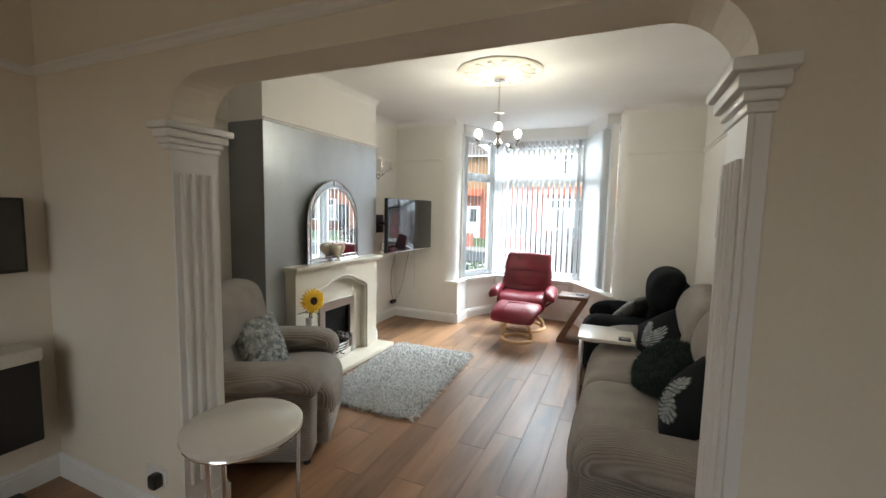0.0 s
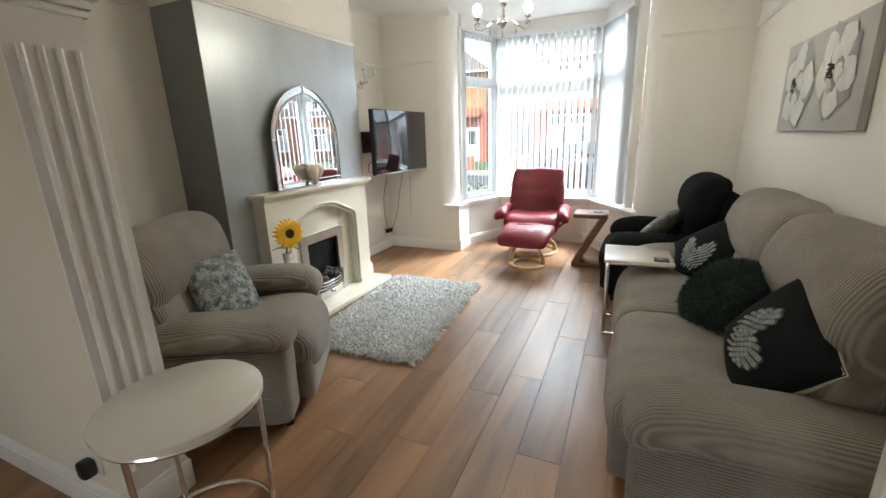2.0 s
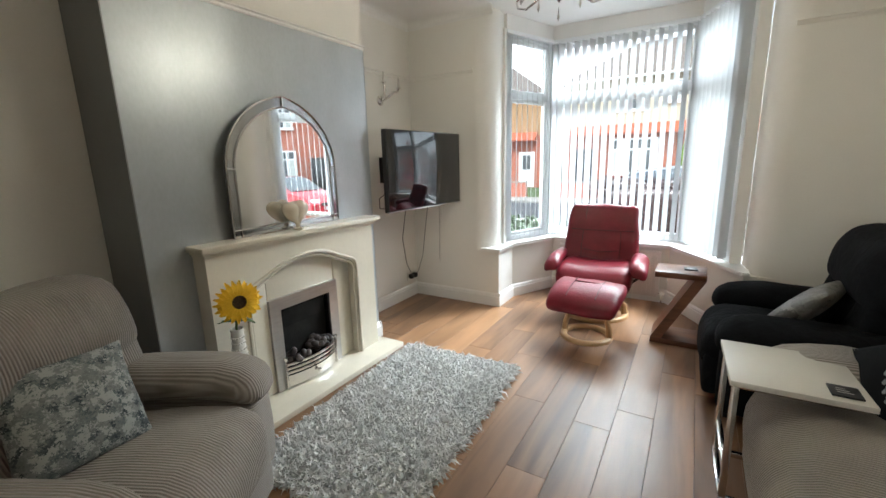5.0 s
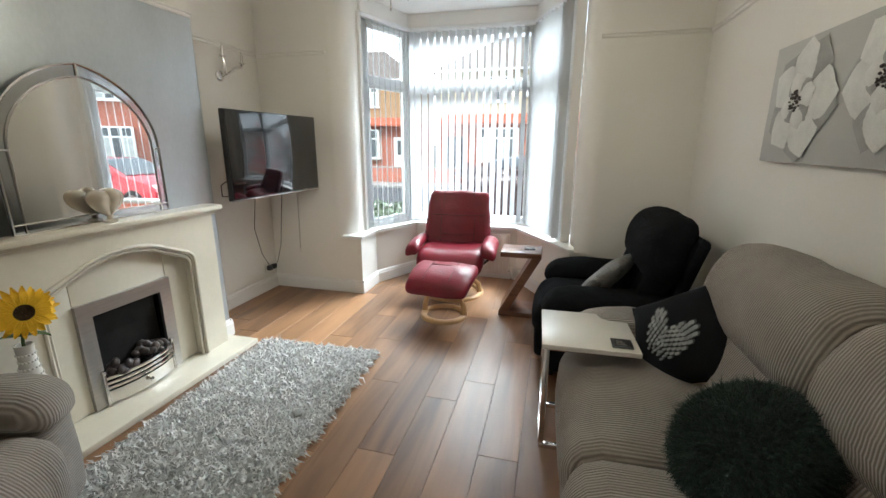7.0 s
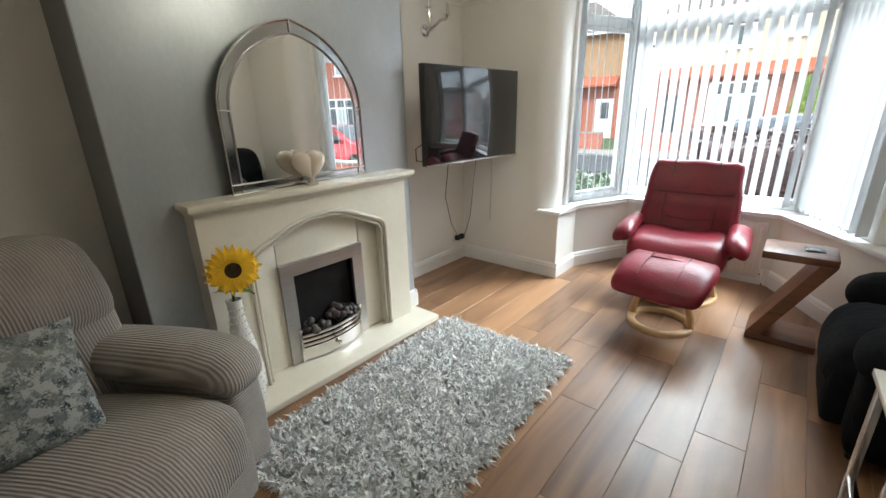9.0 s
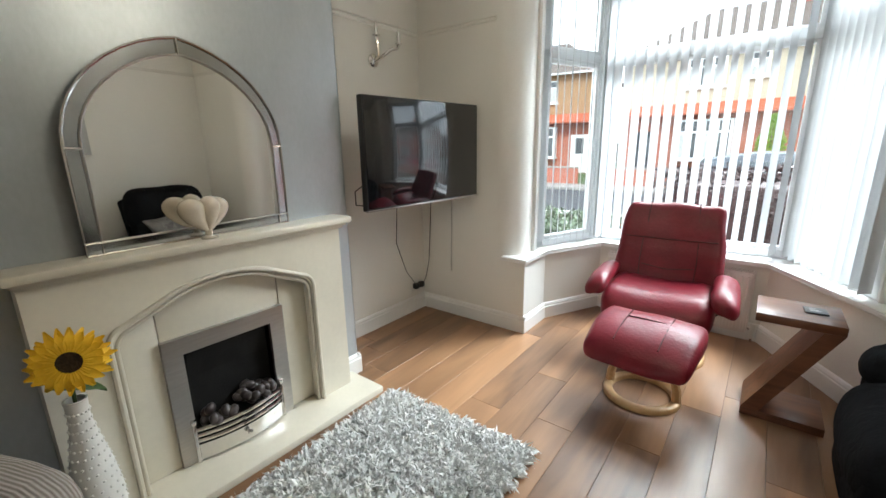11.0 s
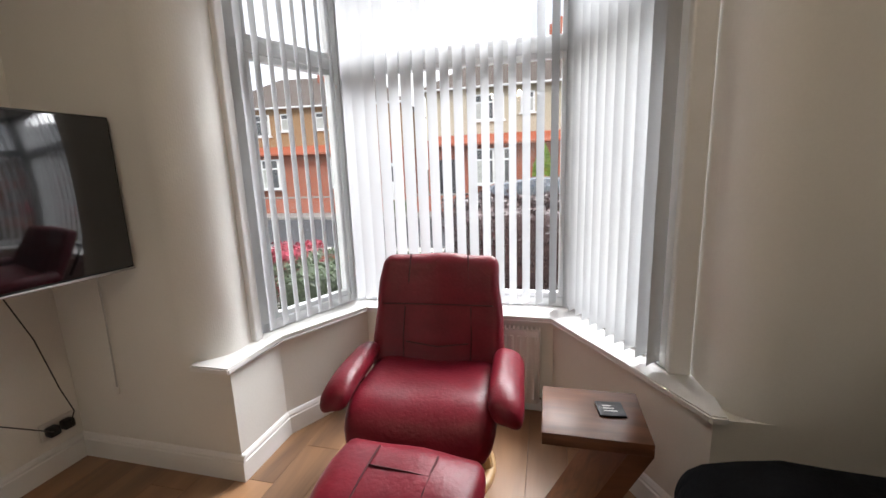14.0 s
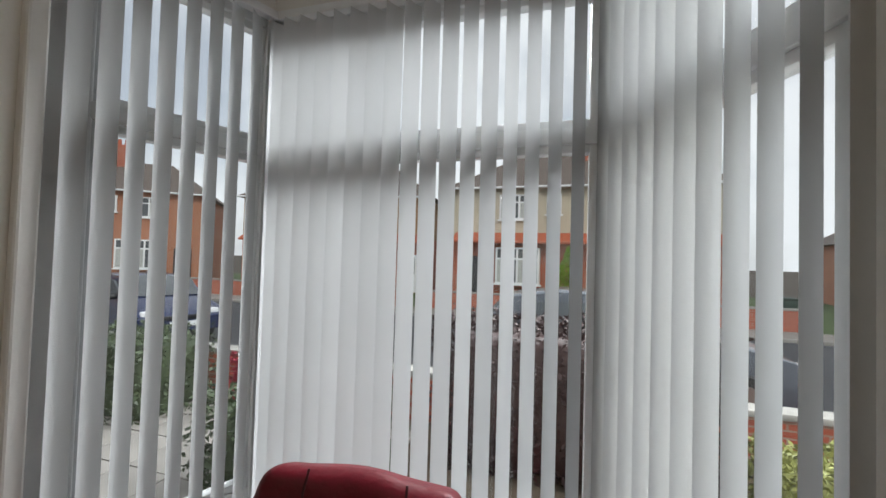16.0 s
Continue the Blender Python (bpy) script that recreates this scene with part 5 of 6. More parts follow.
part("backrest", asoft(0.62, 0.14, 0.63, 0.05, 22, (0, 0.07, 0.3), puff=0.014, wob=0.014, m=tl, shape=taper), LEATHER, RC)
bm = bmesh.new()
for s in (-1, 1):
    tube(bm, [tl @ Vector((s * 0.15, -0.012, 0.62)), tl @ Vector((s * 0.155, -0.022, 0.5)), tl @ Vector((s * 0.16, -0.014, 0.38))], 0.004, 5)
    tube(bm, [tl @ Vector((s * 0.17, -0.026, 0.35)), tl @ Vector((s * 0.175, -0.03, 0.2)), tl @ Vector((s * 0.17, -0.02, 0.05))], 0.004, 5)
tube(bm, [tl @ Vector((x, -0.012 - 0.045 * (x / 0.3) ** 2, 0.36)) for x in (-0.28, -0.14, 0, 0.14, 0.28)], 0.004, 5)
tube(bm, [tl @ Vector((-0.16, -0.03, 0.17)), tl @ Vector((0, -0.032, 0.15)), tl @ Vector((0.16, -0.03, 0.17))], 0.004, 5)
part("back_seams", bm, SEAM, RC)
part("back_frame", tube(bmesh.new(), [tl @ Vector((-0.3, 0.15, 0.1)), tl @ Vector((-0.27, 0.17, 0.45)), tl @ Vector((0.27, 0.17, 0.45)), tl @ Vector((0.3, 0.15, 0.1))], 0.014, 8), BLACK, RC)
for s in (-1, 1):
    droop = lambda q, s=s: Vector((q.x, q.y, q.z - 0.06 * max(0, (-q.y - 0.05) / 0.2) ** 2 + 0.02 * q.y - s * 0.35 * q.x * (1 if q.x * s > 0 else 0.2)))
    arm = part("armrest", asoft(0.135, 0.46, 0.095, 0.045, 10, (s * 0.36, -0.07, 0.52), puff=0.008, wob=0.008, shape=droop, seed=s), LEATHER, RC)
    part("arm_bracket", tube(bmesh.new(), [(s * 0.34, 0.0, 0.47), (s * 0.35, 0.02, 0.36), (s * 0.28, 0.02, 0.30)], 0.014, 7), BLACK, arm)
    part("knob", lathe(bmesh.new(), [(0.02, 0), (0.022, 0.02), (0.0001, 0.024)], 10), BLACK, arm).matrix_basis = Matrix.Translation((s * 0.35, 0.0, 0.38)) @ Matrix.Rotation(radians(90 * s), 4, "Y")

FS = thing("footstool", pose(0.19, 5.58, 0, 0, 0, -4), "dark red leather footstool on a pale wooden ring base", "footstool")
ring_base(FS, 0.205)
for s in (-1, 1):
    part("curved_leg", tube(bmesh.new(), [(s * 0.18, 0, 0.02), (s * 0.175, 0, 0.09), (s * 0.15, 0, 0.17), (s * 0.1, 0, 0.24), (s * 0.1, 0, 0.3)], [0.026, 0.024, 0.02, 0.018, 0.018], 8), PALEWOOD, FS)
part("cross_bar", abox(-0.13, 0.13, -0.03, 0.03, 0.27, 0.30, 0.006), BLACK, FS)
saddle = lambda q: Vector((q.x, q.y, q.z - 0.055 * (q.y / 0.22) ** 2 * (1 if q.y < 0 else 0.4) + 0.16 * q.y + 0.01))
part("cushion", asoft(0.52, 0.43, 0.1, 0.046, 13, (0, -0.06, 0.375), puff=0.018, wob=0.012, shape=saddle, seed=2), LEATHER, FS)
bm = bmesh.new()
zc = lambda x, y: 0.375 + 0.05 + 0.018 + 0.011 + 0.16 * (y + 0.06) - 0.055 * ((y + 0.06) / 0.22) ** 2 * (1 if y < -0.06 else 0.4) - 0.012 * (x / 0.27) ** 2
for s in (-1, 1):
    tube(bm, [(s * 0.11, y, zc(s * 0.11, y) - 0.003) for y in (-0.22, -0.15, -0.06, 0.02, 0.09)], 0.004, 5)
tube(bm, [(x, 0.0, zc(x, 0.0) - 0.004) for x in (-0.11, -0.05, 0, 0.05, 0.11)], 0.004, 5)
part("seams", bm, SEAM, FS)

# ---- tables ----
ZT = thing("z_side_table", pose(0.648, 5.70, 0), "dark walnut side table shaped like a letter Z", "side table")
part("top", abox(0, 0.338, 0, 0.30, 0.532, 0.575, 0.002), ZWOOD, ZT)
part("base", abox(0, 0.338, 0, 0.30, 0.0, 0.042, 0.002), ZWOOD, ZT)
part("slanted_panel", prism(bmesh.new(), [(0.0, 0.042), (0.075, 0.042), (0.338, 0.532), (0.262, 0.532)], 0.0, 0.30, "y"), ZWOOD, ZT)


def coaster(x, y, z, turn):
    c = thing("coaster", pose(x, y, z, 0, 0, turn), "dark slate-coloured square coaster on a table", "coaster", "coasters")
    part("slab", abox(-0.045, 0.045, -0.045, 0.045, 0, 0.008, 0.003), BLACK, c)
    bm = bmesh.new()
    for k in range(3):
        box(bm, -0.025, 0.02 - 0.008 * k, -0.02 + 0.016 * k, -0.014 + 0.016 * k, 0.0081, 0.0085)
    part("print_bars", bm, BRUSHED, c)


coaster(0.88, 5.87, 0.5755, 5)
CT = thing("sofa_side_table", pose(1.036, 4.082, 0, 0, 0, 2), "cream gloss side table on a chrome frame beside the sofa", "side table")
part("top", abox(0, 0.425, 0, 0.425, 0.55, 0.573, 0.003), TABLETOP, CT)
for yy in (0.03, 0.37):
    part("upright", abox(0.012, 0.037, yy, yy + 0.025, 0.025, 0.549, 0.002), CHROME, CT)
    part("foot_bar", abox(0.012, 0.36, yy, yy + 0.025, 0.0, 0.025, 0.002), CHROME, CT)
    part("top_bar", abox(0.037, 0.40, yy, yy + 0.025, 0.53, 0.549, 0.002), CHROME, CT)
part("floor_bar", abox(0.012, 0.037, 0.055, 0.37, 0.0, 0.025, 0.002), CHROME, CT)
part("floor_bar", abox(0.012, 0.037, 0.055, 0.37, 0.16, 0.18, 0.002), CHROME, CT)
coaster(1.385, 4.17, 0.5735, 0)

RT = thing("round_side_table", pose(-0.2, 1.955, 0), "round cream side table on a chrome ring frame", "side table")
part("top", lathe(bmesh.new(), [(0.25, 0.55), (0.256, 0.555), (0.256, 0.575), (0.25, 0.58), (0.0001, 0.58)], 48), TABLETOP, RT)
part("rim", tube(bmesh.new(), [(0.24 * math.cos(2 * math.pi * k / 40), 0.24 * math.sin(2 * math.pi * k / 40), 0.54) for k in range(40)], 0.01, 8, True), CHROME, RT)
part("base_ring", tube(bmesh.new(), [(0.225 * math.cos(2 * math.pi * k / 40), 0.225 * math.sin(2 * math.pi * k / 40), 0.011) for k in range(40)], 0.011, 8, True), CHROME, RT)
for a in (45, 165, 285):
    part("leg", tube(bmesh.new(), [(0.225 * math.cos(radians(a)), 0.225 * math.sin(radians(a)), 0.012), (0.235 * math.cos(radians(a)), 0.235 * math.sin(radians(a)), 0.54)], 0.009, 8), CHROME, RT)

# ---- radiator under the bay ----
RD = thing("radiator", pose(0.12, 6.735, 0.06, 0, 0, -2), "white panel radiator below the bay window", "radiator")
part("panel", abox(-0.5, 0.5, -0.01, 0.02, 0, 0.45, 0.008), RADW, RD)
for k in range(24):
    x = -0.475 + k * 0.0413
    part("flute", abox(x - 0.010, x + 0.010, -0.022, -0.009, 0.03, 0.42, 0.005), RADW, RD)
bm = bmesh.new()
for k in range(40):
    x = -0.485 + k * 0.0249
    box(bm, x - 0.004, x + 0.004, -0.018, 0.03, 0.452, 0.462)
part("top_grille", bm, RADW, RD)
part("side_panel", abox(0.5, 0.508, -0.02, 0.03, 0.02, 0.46, 0.003), RADW, RD)
vl = part("valve", lathe(bmesh.new(), [(0.014, -0.05), (0.016, 0.0), (0.02, 0.01), (0.018, 0.06), (0.0001, 0.065)], 12, (0.54, 0, 0.02)), VASE, RD)
part("pipe", tube(bmesh.new(), [(0.54, 0, -0.06), (0.54, 0, 0.03), (0.505, 0, 0.04)], 0.008, 7), CHROME, vl)

# ---- rear room: what shows beside the opening ----
T2 = thing("small_television", pose(-1.5, 1.38, 1.39), "small black television on the rear room's wall", "television")
part("casing", abox(-0.03, 0.035, -0.36, 0.36, -0.19, 0.19, 0.006), BLACK, T2)
part("screen", abox(0.033, 0.038, -0.345, 0.345, -0.175, 0.178, 0.001), SCREEN, T2)
part("wall_mount", abox(-0.06, -0.03, -0.1, 0.1, -0.1, 0.1, 0.003), BLACK, T2)
ST = thing("black_stand", pose(-1.42, 1.45, 0), "black box with a cream top on a slim floor stand", "stand")
part("foot_plate", asoft(0.2, 0.42, 0.03, 0.012, 5, (0, 0, 0.015)), BLACK, ST)
part("pole", lathe(bmesh.new(), [(0.015, 0.02), (0.015, 0.36), (0.0001, 0.36)], 10), BLACK, ST)
part("box", abox(-0.08, 0.08, -0.27, 0.26, 0.34, 0.76, 0.01), BLACK, ST)
part("top_shelf", abox(-0.09, 0.09, -0.28, 0.27, 0.76, 0.83, 0.01), CARD, ST)
WS = thing("socket", pose(-0.68, YA0, 0.245), "wall socket with a black plug beside the opening", "socket")
part("plate", abox(-0.075, 0.075, -0.012, 0, -0.045, 0.045, 0.004), VASE, WS)
part("plug", asoft(0.055, 0.05, 0.07, 0.014, 5, (0.035, -0.035, 0)), BLACK, WS)

# ---- outdoors ----
GZ = -0.4
bm = bmesh.new()
vs = [bm.verts.new(p) for p in ((-900, 6.9, GZ), (900, 6.9, GZ), (900, 1500, GZ), (-900, 1500, GZ))]
bm.faces.new(vs)
vs = [bm.verts.new(p) for p in ((-900, -900, GZ), (900, -900, GZ), (900, 6.9, GZ), (-900, 6.9, GZ))]
bm.faces.new(vs)
structure("ground", bm, SOIL, "garden soil and ground outside", "ground")
structure("road", abox(-120, 120, 11.2, 19.4, GZ, GZ + 0.01), ASPHALT, "grey asphalt street", "road")
structure("pavement", abox(-120, 120, 10.6, 11.05, GZ, GZ + 0.1), PAVING, "grey pavement along the street", "pavement")
structure("kerb", abox(-120, 120, 11.05, 11.2, GZ, GZ + 0.11, 0.02), KERB, "stone kerb", "kerb")
structure("pavement_far", abox(-120, 120, 19.55, 21.2, GZ, GZ + 0.1), PAVING, "grey pavement across the street", "pavement")
structure("kerb_far", abox(-120, 120, 19.4, 19.55, GZ, GZ + 0.11, 0.02), KERB, "stone kerb", "kerb")
structure("lawn", abox(-120, 120, 21.4, 40, GZ, GZ + 0.06), GRASS, "front lawns across the street", "lawn")
PV = structure("path", abox(-5, 5, 7.2, 10.3, GZ, GZ + 0.02), SOIL, "paved front garden", "path")
slab = None
for i in range(7):
    for j in range(5):
        x, y = -4.6 + i * 0.56, 7.4 + j * 0.56
        if slab is None:
            ob = part("slab", abox(-0.27, 0.27, -0.27, 0.27, 0, 0.04, 0.008), PAVING, PV)
            slab = ob.data
        else:
            ob = new("slab", slab)
            ob.parent = PV
        ob.matrix_basis = pose(x, y, GZ + 0.02, rnd.uniform(-1, 1), rnd.uniform(-1, 1), 0)
GW = thing("garden_wall", pose(0, 10.45, GZ), "low brick garden wall with stone coping", "wall")
part("brickwork", abox(-9, 9, -0.1, 0.1, 0, 0.55), BRICKRED, GW)
part("coping", abox(-9, 9, -0.14, 0.14, 0.55, 0.62, 0.01), KERB, GW)


def leaves(name, n, inside, size, material, parent, seed):
    """Many small folded leaves in a volume."""
    rs = np.random.RandomState(seed)
    p = inside(rs, n)
    a = rs.normal(size=(n, 3))
    a /= np.linalg.norm(a, axis=1)[:, None]
    b = np.cross(a, rs.normal(size=(n, 3)))
    b /= np.linalg.norm(b, axis=1)[:, None]
    s = size * rs.uniform(0.6, 1.3, n)[:, None]
    v = np.stack([p - a * s, p + b * s * 0.5, p + a * s, p - b * s * 0.5], axis=1).reshape(-1, 3)
    ob = raw(name, v.tolist(), [(4 * i, 4 * i + 1, 4 * i + 2, 4 * i + 3) for i in range(n)], material, parent)
    return ob


def hedge(x0, x1, y0, y1, z1, material, n, label, seed, size=0.035, name="hedge"):
    h = thing(name, pose((x0 + x1) / 2, (y0 + y1) / 2, GZ), label, "hedge" if name == "hedge" else "bush")
    sx, sy, sz = x1 - x0, y1 - y0, z1 - GZ
    bm = bmesh.new()
    for k in range(6):
        x = (k / 5 - 0.5) * sx * 0.8
        tube(bm, [(x, 0, 0), (x + 0.03, 0.04, sz * 0.5), (x - 0.05, -0.03, sz * 0.92)], [0.025, 0.018, 0.006], 6)
    part("stems", bm, BARK, h)
    part("inner_twigs", asoft(sx * 0.86, sy * 0.8, sz * 0.86, 0.12, 9, (0, 0, sz * 0.47), wob=0.08), material, h)

    def vol(rs, n):
        q = rs.uniform(-1, 1, (n, 3))
        ax = rs.randint(0, 3, n)
        for i in range(3):
            k = ax == i
            q[k, i] = np.sign(q[k, i]) * rs.uniform(0.8, 1.06, k.sum())
        bumps = np.array([noise.noise(Vector((a * sx, b * sy, c * sz)) * 2.2) for a, b, c in q])[:, None]
        q = q * (1 + 0.14 * bumps)
        return q * np.array([sx / 2, sy / 2, sz / 2]) + np.array([0, 0, sz / 2])
    leaves("foliage", n, vol, size, material, h, seed)


hedge(-0.55, 1.9, 9.3, 10.2, 1.04, LEAFDARK, 11000, "dark purple clipped hedge in the front garden", 1)
hedge(-2.3, -0.85, 8.1, 9.2, 0.45, LEAFGREEN, 5000, "low green garden bush outside the bay", 2, name="bush")
hedge(-5.2, -3.9, 8.8, 9.9, 0.62, LEAFGREEN, 3500, "green shrub by the garden wall", 3, name="bush")
hedge(2.0, 2.6, 8.7, 9.3, 0.3, LEAFGOLD, 3000, "gold and green variegated garden bush", 4, name="bush")
hedge(-3.3, -2.6, 9.4, 10.0, 0.42, mat("red_leaf", (0.25, 0.02, 0.04), 0.6, var=0.3, per_island=0.6), 1500, "small red-leaved garden shrub", 5, name="bush")


def house(m, w, lower, upper, label, eave=5.7, bands=True, wins=True, hip=2.4, door=DOORBLACK, flip=1):
    """A house that looks to -y: origin at the middle of its front on the ground."""
    h = thing("house", m, label, "house", "houses across the street")
    dpt = 8.0
    part("wall", abox(-w / 2, w / 2, 0, dpt, 0, 3.3), lower, h)
    part("upper_wall", abox(-w / 2, w / 2, 0.004, dpt, 3.3, eave), upper, h)
    bm = bmesh.new()
    e = 0.4
    lo = [bm.verts.new(p) for p in ((-w / 2 - e, -e, eave), (w / 2 + e, -e, eave), (w / 2 + e, dpt + e, eave), (-w / 2 - e, dpt + e, eave))]
    rg = [bm.verts.new((-w / 2 + hip * 1.2, dpt / 2, eave + 2.5)), bm.verts.new((w / 2 - hip * 1.2, dpt / 2, eave + 2.5))]
    for f in ((lo[0], lo[1], rg[1], rg[0]), (lo[2], lo[3], rg[0], rg[1]), (lo[1], lo[2], rg[1]), (lo[3], lo[0], rg[0]), (lo[3], lo[2], lo[1], lo[0])):
        bm.faces.new(f)
    roof = part("roof", bm, ROOF, h, "", 20)
    part("gutter", tube(bmesh.new(), [(-w / 2 - e, -e, eave), (w / 2 + e, -e, eave)], 0.06, 6), UPVC, h)
    ch = part("chimney", abox(-0.45 + 0.3, 0.45 + 0.3, dpt / 2 - 0.9, dpt / 2 - 0.3, eave + 1.6, eave + 3.5, 0.02), BRICKRED, roof)
    for x in (0.1, 0.5):
        part("chimney_pot", lathe(bmesh.new(), [(0.13, 0), (0.1, 0.4), (0.0001, 0.4)], 10, (x, dpt / 2 - 0.6, eave + 3.5)), CANOPY, ch)
    if bands:
        part("tiled_canopy", prism(bmesh.new(), [(-0.9, 2.95), (-0.9, 3.05), (0.0, 3.5), (0.0, 2.95)], -w / 2 + 0.3, w / 2 - 0.3, "x"), CANOPY, h).matrix_basis = Matrix.Identity(4)

    def win(x, z0, ww, hh, out=0.0, cols=3):
        f = part("window", abox(x - ww / 2, x + ww / 2, -0.06 - out, 0.03, z0, z0 + hh, 0.01), UPVC, h)
        for k in range(cols):
            g = (ww - 0.1) / cols
            xa = x - ww / 2 + 0.05 + k * g
            part("pane", abox(xa + 0.05, xa + g - 0.05, -0.068 - out, -0.05 - out, z0 + 0.08, z0 + hh * 0.66), PANEDARK if k % 2 else NET, f)
            part("pane", abox(xa + 0.05, xa + g - 0.05, -0.068 - out, -0.05 - out, z0 + hh * 0.71, z0 + hh - 0.08), PANEDARK, f)
        part("sill", abox(x - ww / 2 - 0.08, x + ww / 2 + 0.08, -0.14 - out, 0, z0 - 0.08, z0, 0.01), UPVC, f)

    for s in (-1, 1):
        win(s * w * 0.24, 4.15, 1.5, 1.25, 0, 3)
        win(s * w * 0.09, 4.4, 0.7, 1.0, 0, 1)
        win(s * w * 0.22, 1.0, 2.1, 1.75, 0.5, 4)
        dr = part("door", abox(s * w * 0.42 - 0.5, s * w * 0.42 + 0.5, -0.05, 0.05, 0.1, 2.3, 0.01), door, h)
        part("door_pane", abox(s * w * 0.42 - 0.25, s * w * 0.42 + 0.25, -0.06, -0.05, 1.2, 2.1), PANEDARK, dr)
    return h


house(pose(0.85, 26, GZ), 12.6, BRICKRED, RENDERC, "brick and cream render semi-detached house with slate roof")
house(pose(-13.5, 27.5, GZ, 0, 0, 8), 12.0, BRICKRED, TIMBER, "red brick and tan boarded semi-detached house", door=UPVC)
house(pose(-27, 22.5, GZ, 0, 0, 35), 12.0, BRICKORANGE, BRICKORANGE, "orange brick semi-detached house", bands=False)
house(pose(18.5, 31, GZ, 0, 0, -10), 8.0, BRICKORANGE, BRICKORANGE, "low orange brick house", eave=3.6, bands=False)
house(pose(20, 21, GZ, 0, 0, -40), 12.0, BRICKRED, BRICKRED, "red brick semi-detached house", bands=False)
house(pose(-42, 14, GZ, 0, 0, 65), 12.0, BRICKRED, RENDERG, "brick and grey render semi-detached house")
# far front-garden walls
for i, (x0, x1) in enumerate(((-20, -6), (-5, 1.5), (3, 7.5))):
    g = thing("front_wall", pose(0, 21.3, GZ), "low red brick front wall across the street", "wall", "front walls")
    part("brickwork", abox(x0, x1, -0.1, 0.1, 0, 0.75), BRICKRED, g)
    part("coping", abox(x0, x1, -0.13, 0.13, 0.75, 0.82, 0.01), KERB, g)
FN = thing("fence", pose(8.5, 25, GZ, 0, 0, 75), "weathered wooden board fence", "fence")
brd = None
for k in range(18):
    if brd is None:
        ob = part("board", abox(-0.07, 0.07, -0.012, 0.012, 0, 1.7, 0.004), FENCE, FN)
        brd = ob.data
    else:
        ob = new("board", brd)
        ob.parent = FN
    ob.matrix_basis = pose(0.16 * k, 0, rnd.uniform(-0.02, 0.02))
BN = thing("wheelie_bin", pose(7.9, 23.2, GZ), "dark green wheeled bin by a wall", "bin")
part("body", asoft(0.55, 0.6, 1.0, 0.06, 6, (0, 0, 0.5), shape=lambda q: Vector((q.x * (0.9 + 0.1 * q.z), q.y * (0.9 + 0.1 * q.z), q.z))), BINGREEN, BN)
part("lid", asoft(0.6, 0.66, 0.08, 0.03, 5, (0, 0, 1.03)), BINGREEN, BN)
TP = thing("conifer", pose(0.5, 23.6, GZ), "bright lime-green slim conifer in a front garden", "conifer")
part("trunk", lathe(bmesh.new(), [(0.06, 0), (0.03, 1.5), (0.0001, 2.4)], 8), BARK, TP)


def cone(rs, n):
    z = rs.uniform(0.15, 2.75, n)
    r_ = 0.5 * np.interp(z, [0.1, 0.6, 1.8, 2.8], [0.7, 1.0, 0.85, 0.1]) * rs.uniform(0.6, 1.1, n)
    a = rs.uniform(0, 6.283, n)
    return np.stack([r_ * np.cos(a), r_ * np.sin(a), z], axis=1)


leaves("crown", 5000, cone, 0.05, LEAFLIME, TP, 21)
LP = thing("street_lamp", pose(13.2, 22.5, GZ), "tall dark street lamp post", "street lamp")
part("post", lathe(bmesh.new(), [(0.09, 0), (0.06, 1.2), (0.05, 5.2), (0.0001, 5.2)], 10), BARK, LP)
part("lamp_head", asoft(0.3, 0.5, 0.14, 0.05, 5, (0, -0.2, 5.25)), BRUSHED, LP)


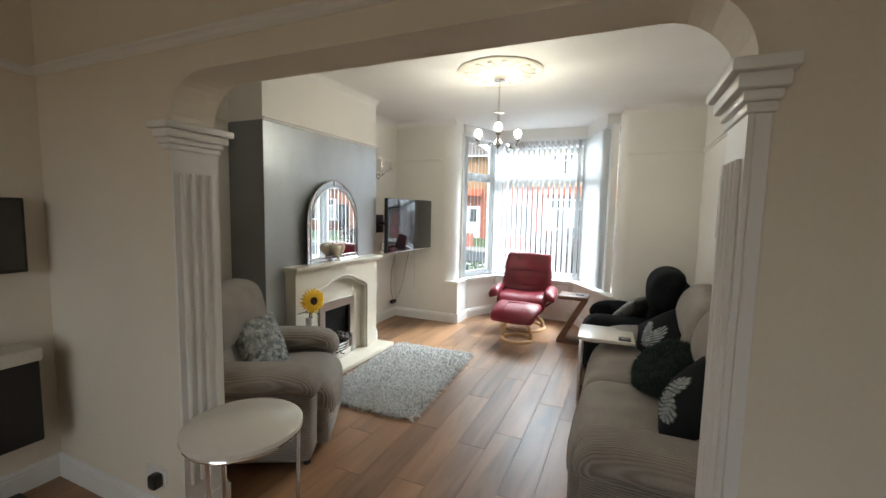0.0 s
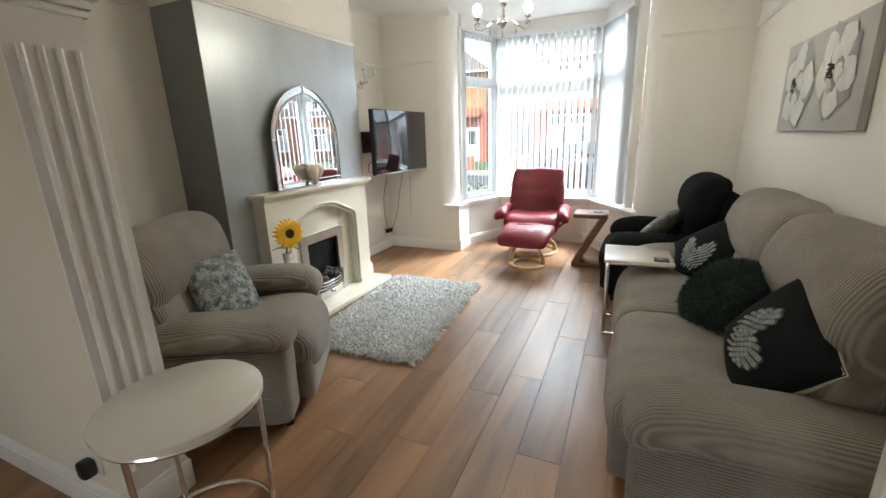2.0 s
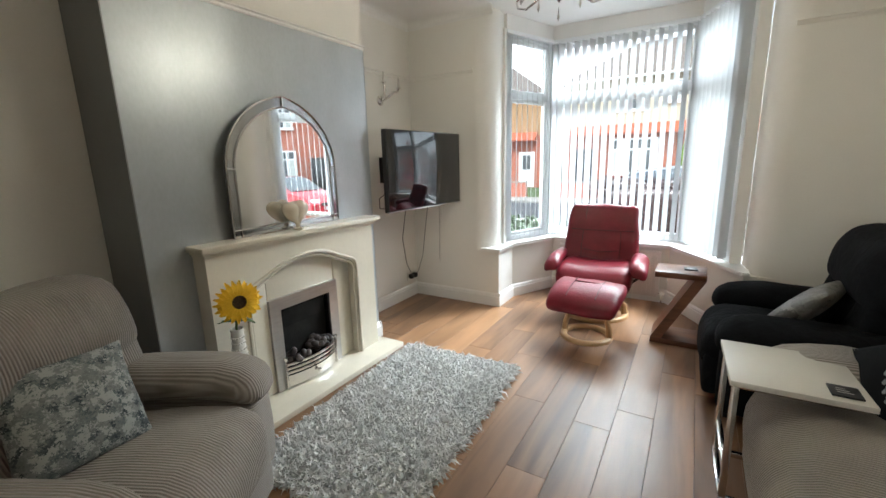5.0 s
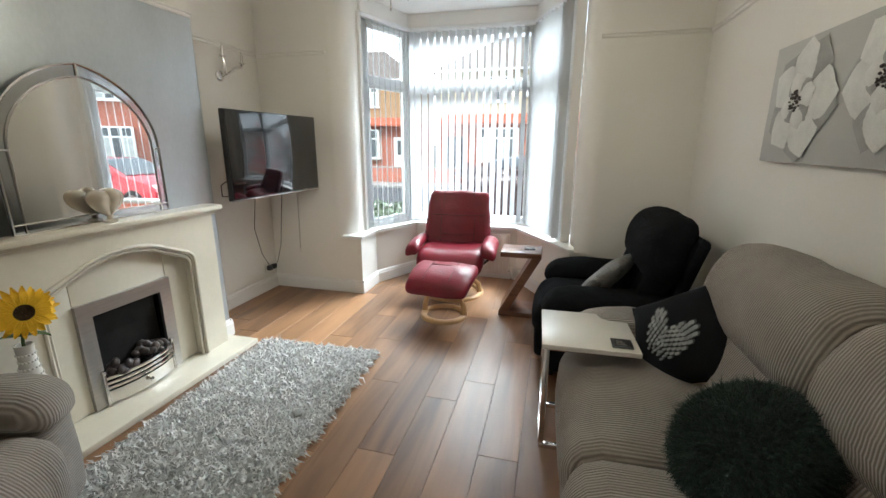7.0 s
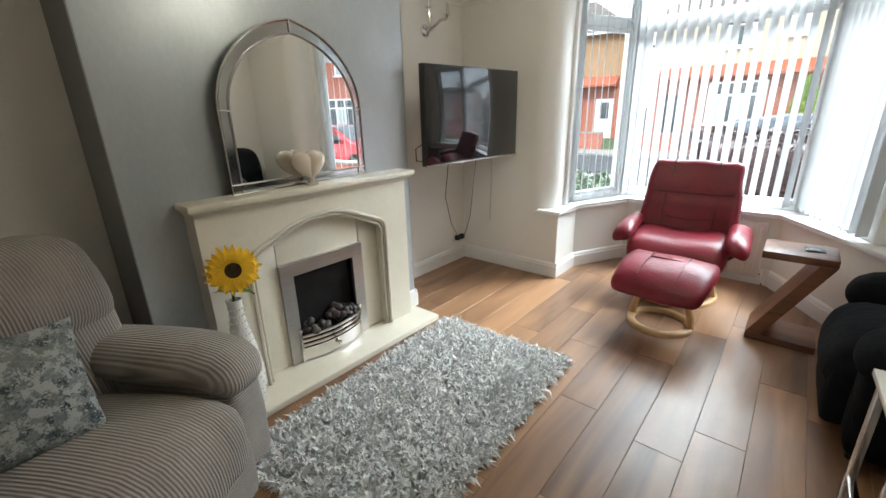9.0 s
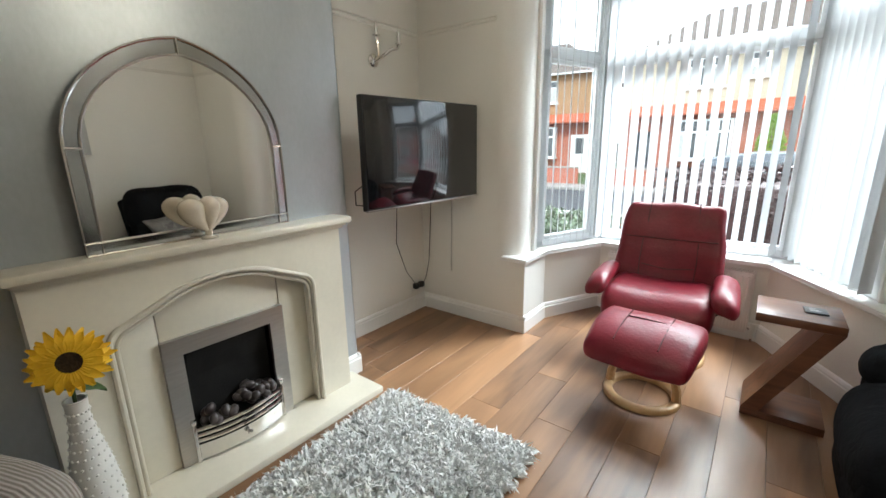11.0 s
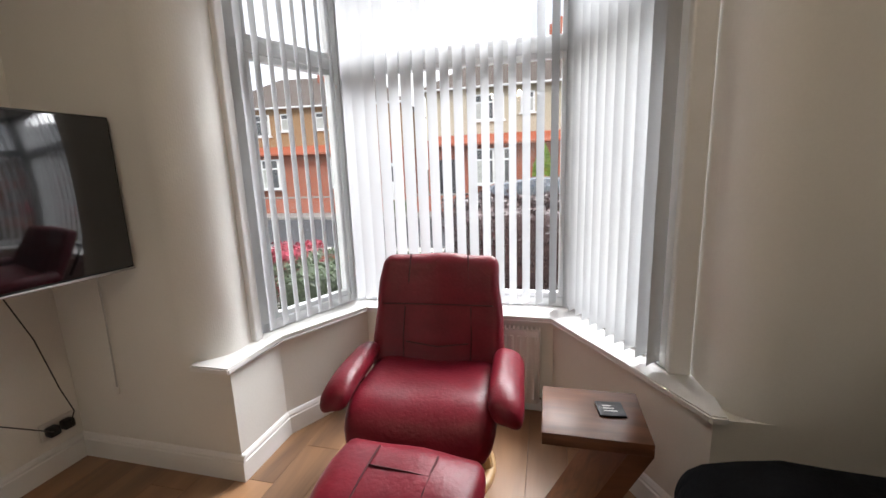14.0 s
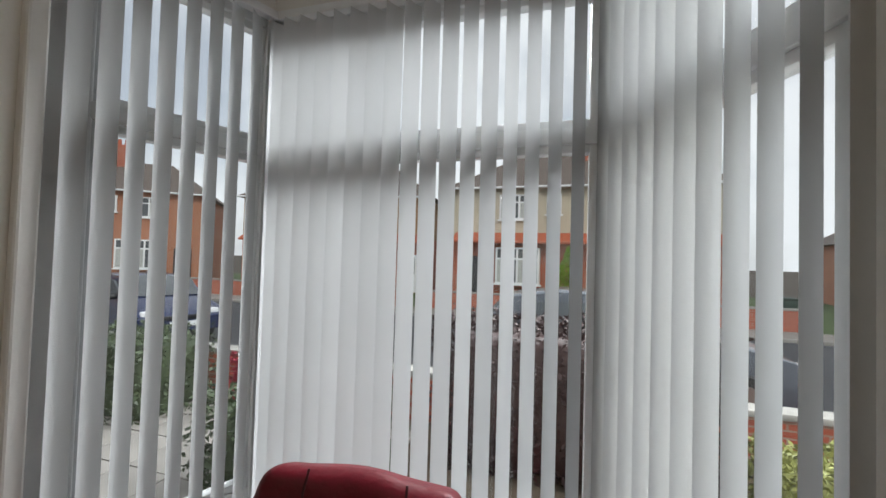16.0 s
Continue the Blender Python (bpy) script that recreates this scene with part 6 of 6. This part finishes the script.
def car(m, paint, label):
    """A hatchback with its length along x and its nose to +x."""
    c = thing("car", m, label, "car", "cars parked in the street")
    side = [(-1.95, 0.35), (-2.0, 0.75), (-1.9, 1.0), (-1.55, 1.38), (-0.9, 1.47), (0.1, 1.45), (0.55, 1.3), (1.05, 0.98), (1.75, 0.82), (1.98, 0.62), (1.98, 0.32), (1.6, 0.24), (-1.6, 0.24)]
    bm = bmesh.new()
    n = len(side)
    rows = []
    for y, k in ((-0.84, 0), (-0.78, 1), (0.78, 1), (0.84, 0)):
        rows.append([bm.verts.new((x * (0.985 if k == 0 else 1), y * (1 - 0.2 * max(0, z - 0.9) / 0.55), z * (1 if k else 0.985))) for x, z in side])
    for a, b in zip(rows, rows[1:]):
        for j in range(n):
            bm.faces.new((a[j], a[(j + 1) % n], b[(j + 1) % n], b[j]))
    bm.faces.new(rows[0])
    bm.faces.new(rows[-1][::-1])
    body = part("body", bm, paint, c, "", 35)
    for s in (-1, 1):
        y = s * 0.775
        part("side_window", prism(bmesh.new(), [(-1.35, 1.0), (-1.15, 1.32), (-0.35, 1.36), (-0.35, 1.0)], y - 0.02 + s * 0.02, y + 0.02 + s * 0.02, "y"), PANEDARK, body)
        part("side_window", prism(bmesh.new(), [(-0.28, 1.0), (-0.28, 1.36), (0.25, 1.33), (0.75, 1.0)], y - 0.02 + s * 0.02, y + 0.02 + s * 0.02, "y"), PANEDARK, body)
        part("headlight", asoft(0.22, 0.34, 0.15, 0.05, 5, (1.82, s * 0.6, 0.7)), LAMPGLASS, c)
        part("tail_light", asoft(0.1, 0.2, 0.3, 0.03, 5, (-1.93, s * 0.68, 0.85)), CARRED, c)
        part("door_mirror", asoft(0.1, 0.2, 0.13, 0.04, 5, (0.55, s * 0.9, 1.0)), BLACK, c)
        for x in (-1.25, 1.25):
            w = part("wheel", lathe(bmesh.new(), [(0.2, -0.1), (0.3, -0.1), (0.32, -0.06), (0.32, 0.06), (0.3, 0.1), (0.2, 0.1)], 22), TYRE, c)
            w.matrix_basis = Matrix.Translation((x, s * 0.76, 0.32)) @ Matrix.Rotation(radians(90), 4, "X")
            part("rim", lathe(bmesh.new(), [(0.2, -0.105), (0.19, -0.09), (0.05, -0.11), (0.05, 0.11), (0.19, 0.09), (0.2, 0.105)], 14), BRUSHED, w)
    part("windscreen", prism(bmesh.new(), [(0.17, 1.41), (0.52, 1.29), (0.98, 1.0), (1.02, 1.02), (0.56, 1.32), (0.19, 1.44)], -0.68, 0.68, "y"), PANEDARK, body)
    part("rear_window", prism(bmesh.new(), [(-1.88, 1.03), (-1.58, 1.36), (-1.61, 1.38), (-1.92, 1.05)], -0.62, 0.62, "y"), PANEDARK, body)
    part("number_plate", abox(1.98, 1.995, -0.26, 0.26, 0.42, 0.53), LAMPGLASS, c)
    part("grille", abox(1.97, 1.99, -0.45, 0.45, 0.56, 0.66, 0.01), BLACK, c)
    return c


car(pose(1.4, 12.3, GZ + 0.01) @ Matrix.Diagonal((1.06, 1.0, 1.1, 1)), CARGREY, "grey-blue parked hatchback car behind the hedge")
car(pose(-9.2, 13.0, GZ + 0.01, 0, 0, -20), CARBLUE, "navy blue parked hatchback car")
car(pose(7.6, 12.6, GZ + 0.01, 0, 0, 180), CARRED, "bright red parked hatchback car")

# ---- floor planks ----
PW, rows_of = 0.193, []
fl = bpy.data.objects["floor"]
meshes = {}
for i in range(20):
    x0 = XL - 0.02 + i * PW
    off = rnd.uniform(0, 1.2)
    y = -2.4 - off
    while y < 6.85:
        ya, yb = max(y, -2.4), min(y + 1.22, 6.84)
        y += 1.22
        if yb - ya < 0.05:
            continue
        xa, xb = max(x0, XL - 0.3), min(x0 + PW, XR + 0.2)
        key = (round(xb - xa, 3), round(yb - ya, 3))
        if key not in meshes:
            ob = part("plank", abox(-key[0] / 2 + 0.0006, key[0] / 2 - 0.0006, -key[1] / 2 + 0.0006, key[1] / 2 - 0.0006, -0.012, 0.0, 0.0012, seg=1), FLOORWOOD, fl, "", None)
            meshes[key] = ob.data
        else:
            ob = new("plank", meshes[key])
            ob.parent = fl
        ob.matrix_basis = Matrix.Translation(((xa + xb) / 2, (ya + yb) / 2, 0))
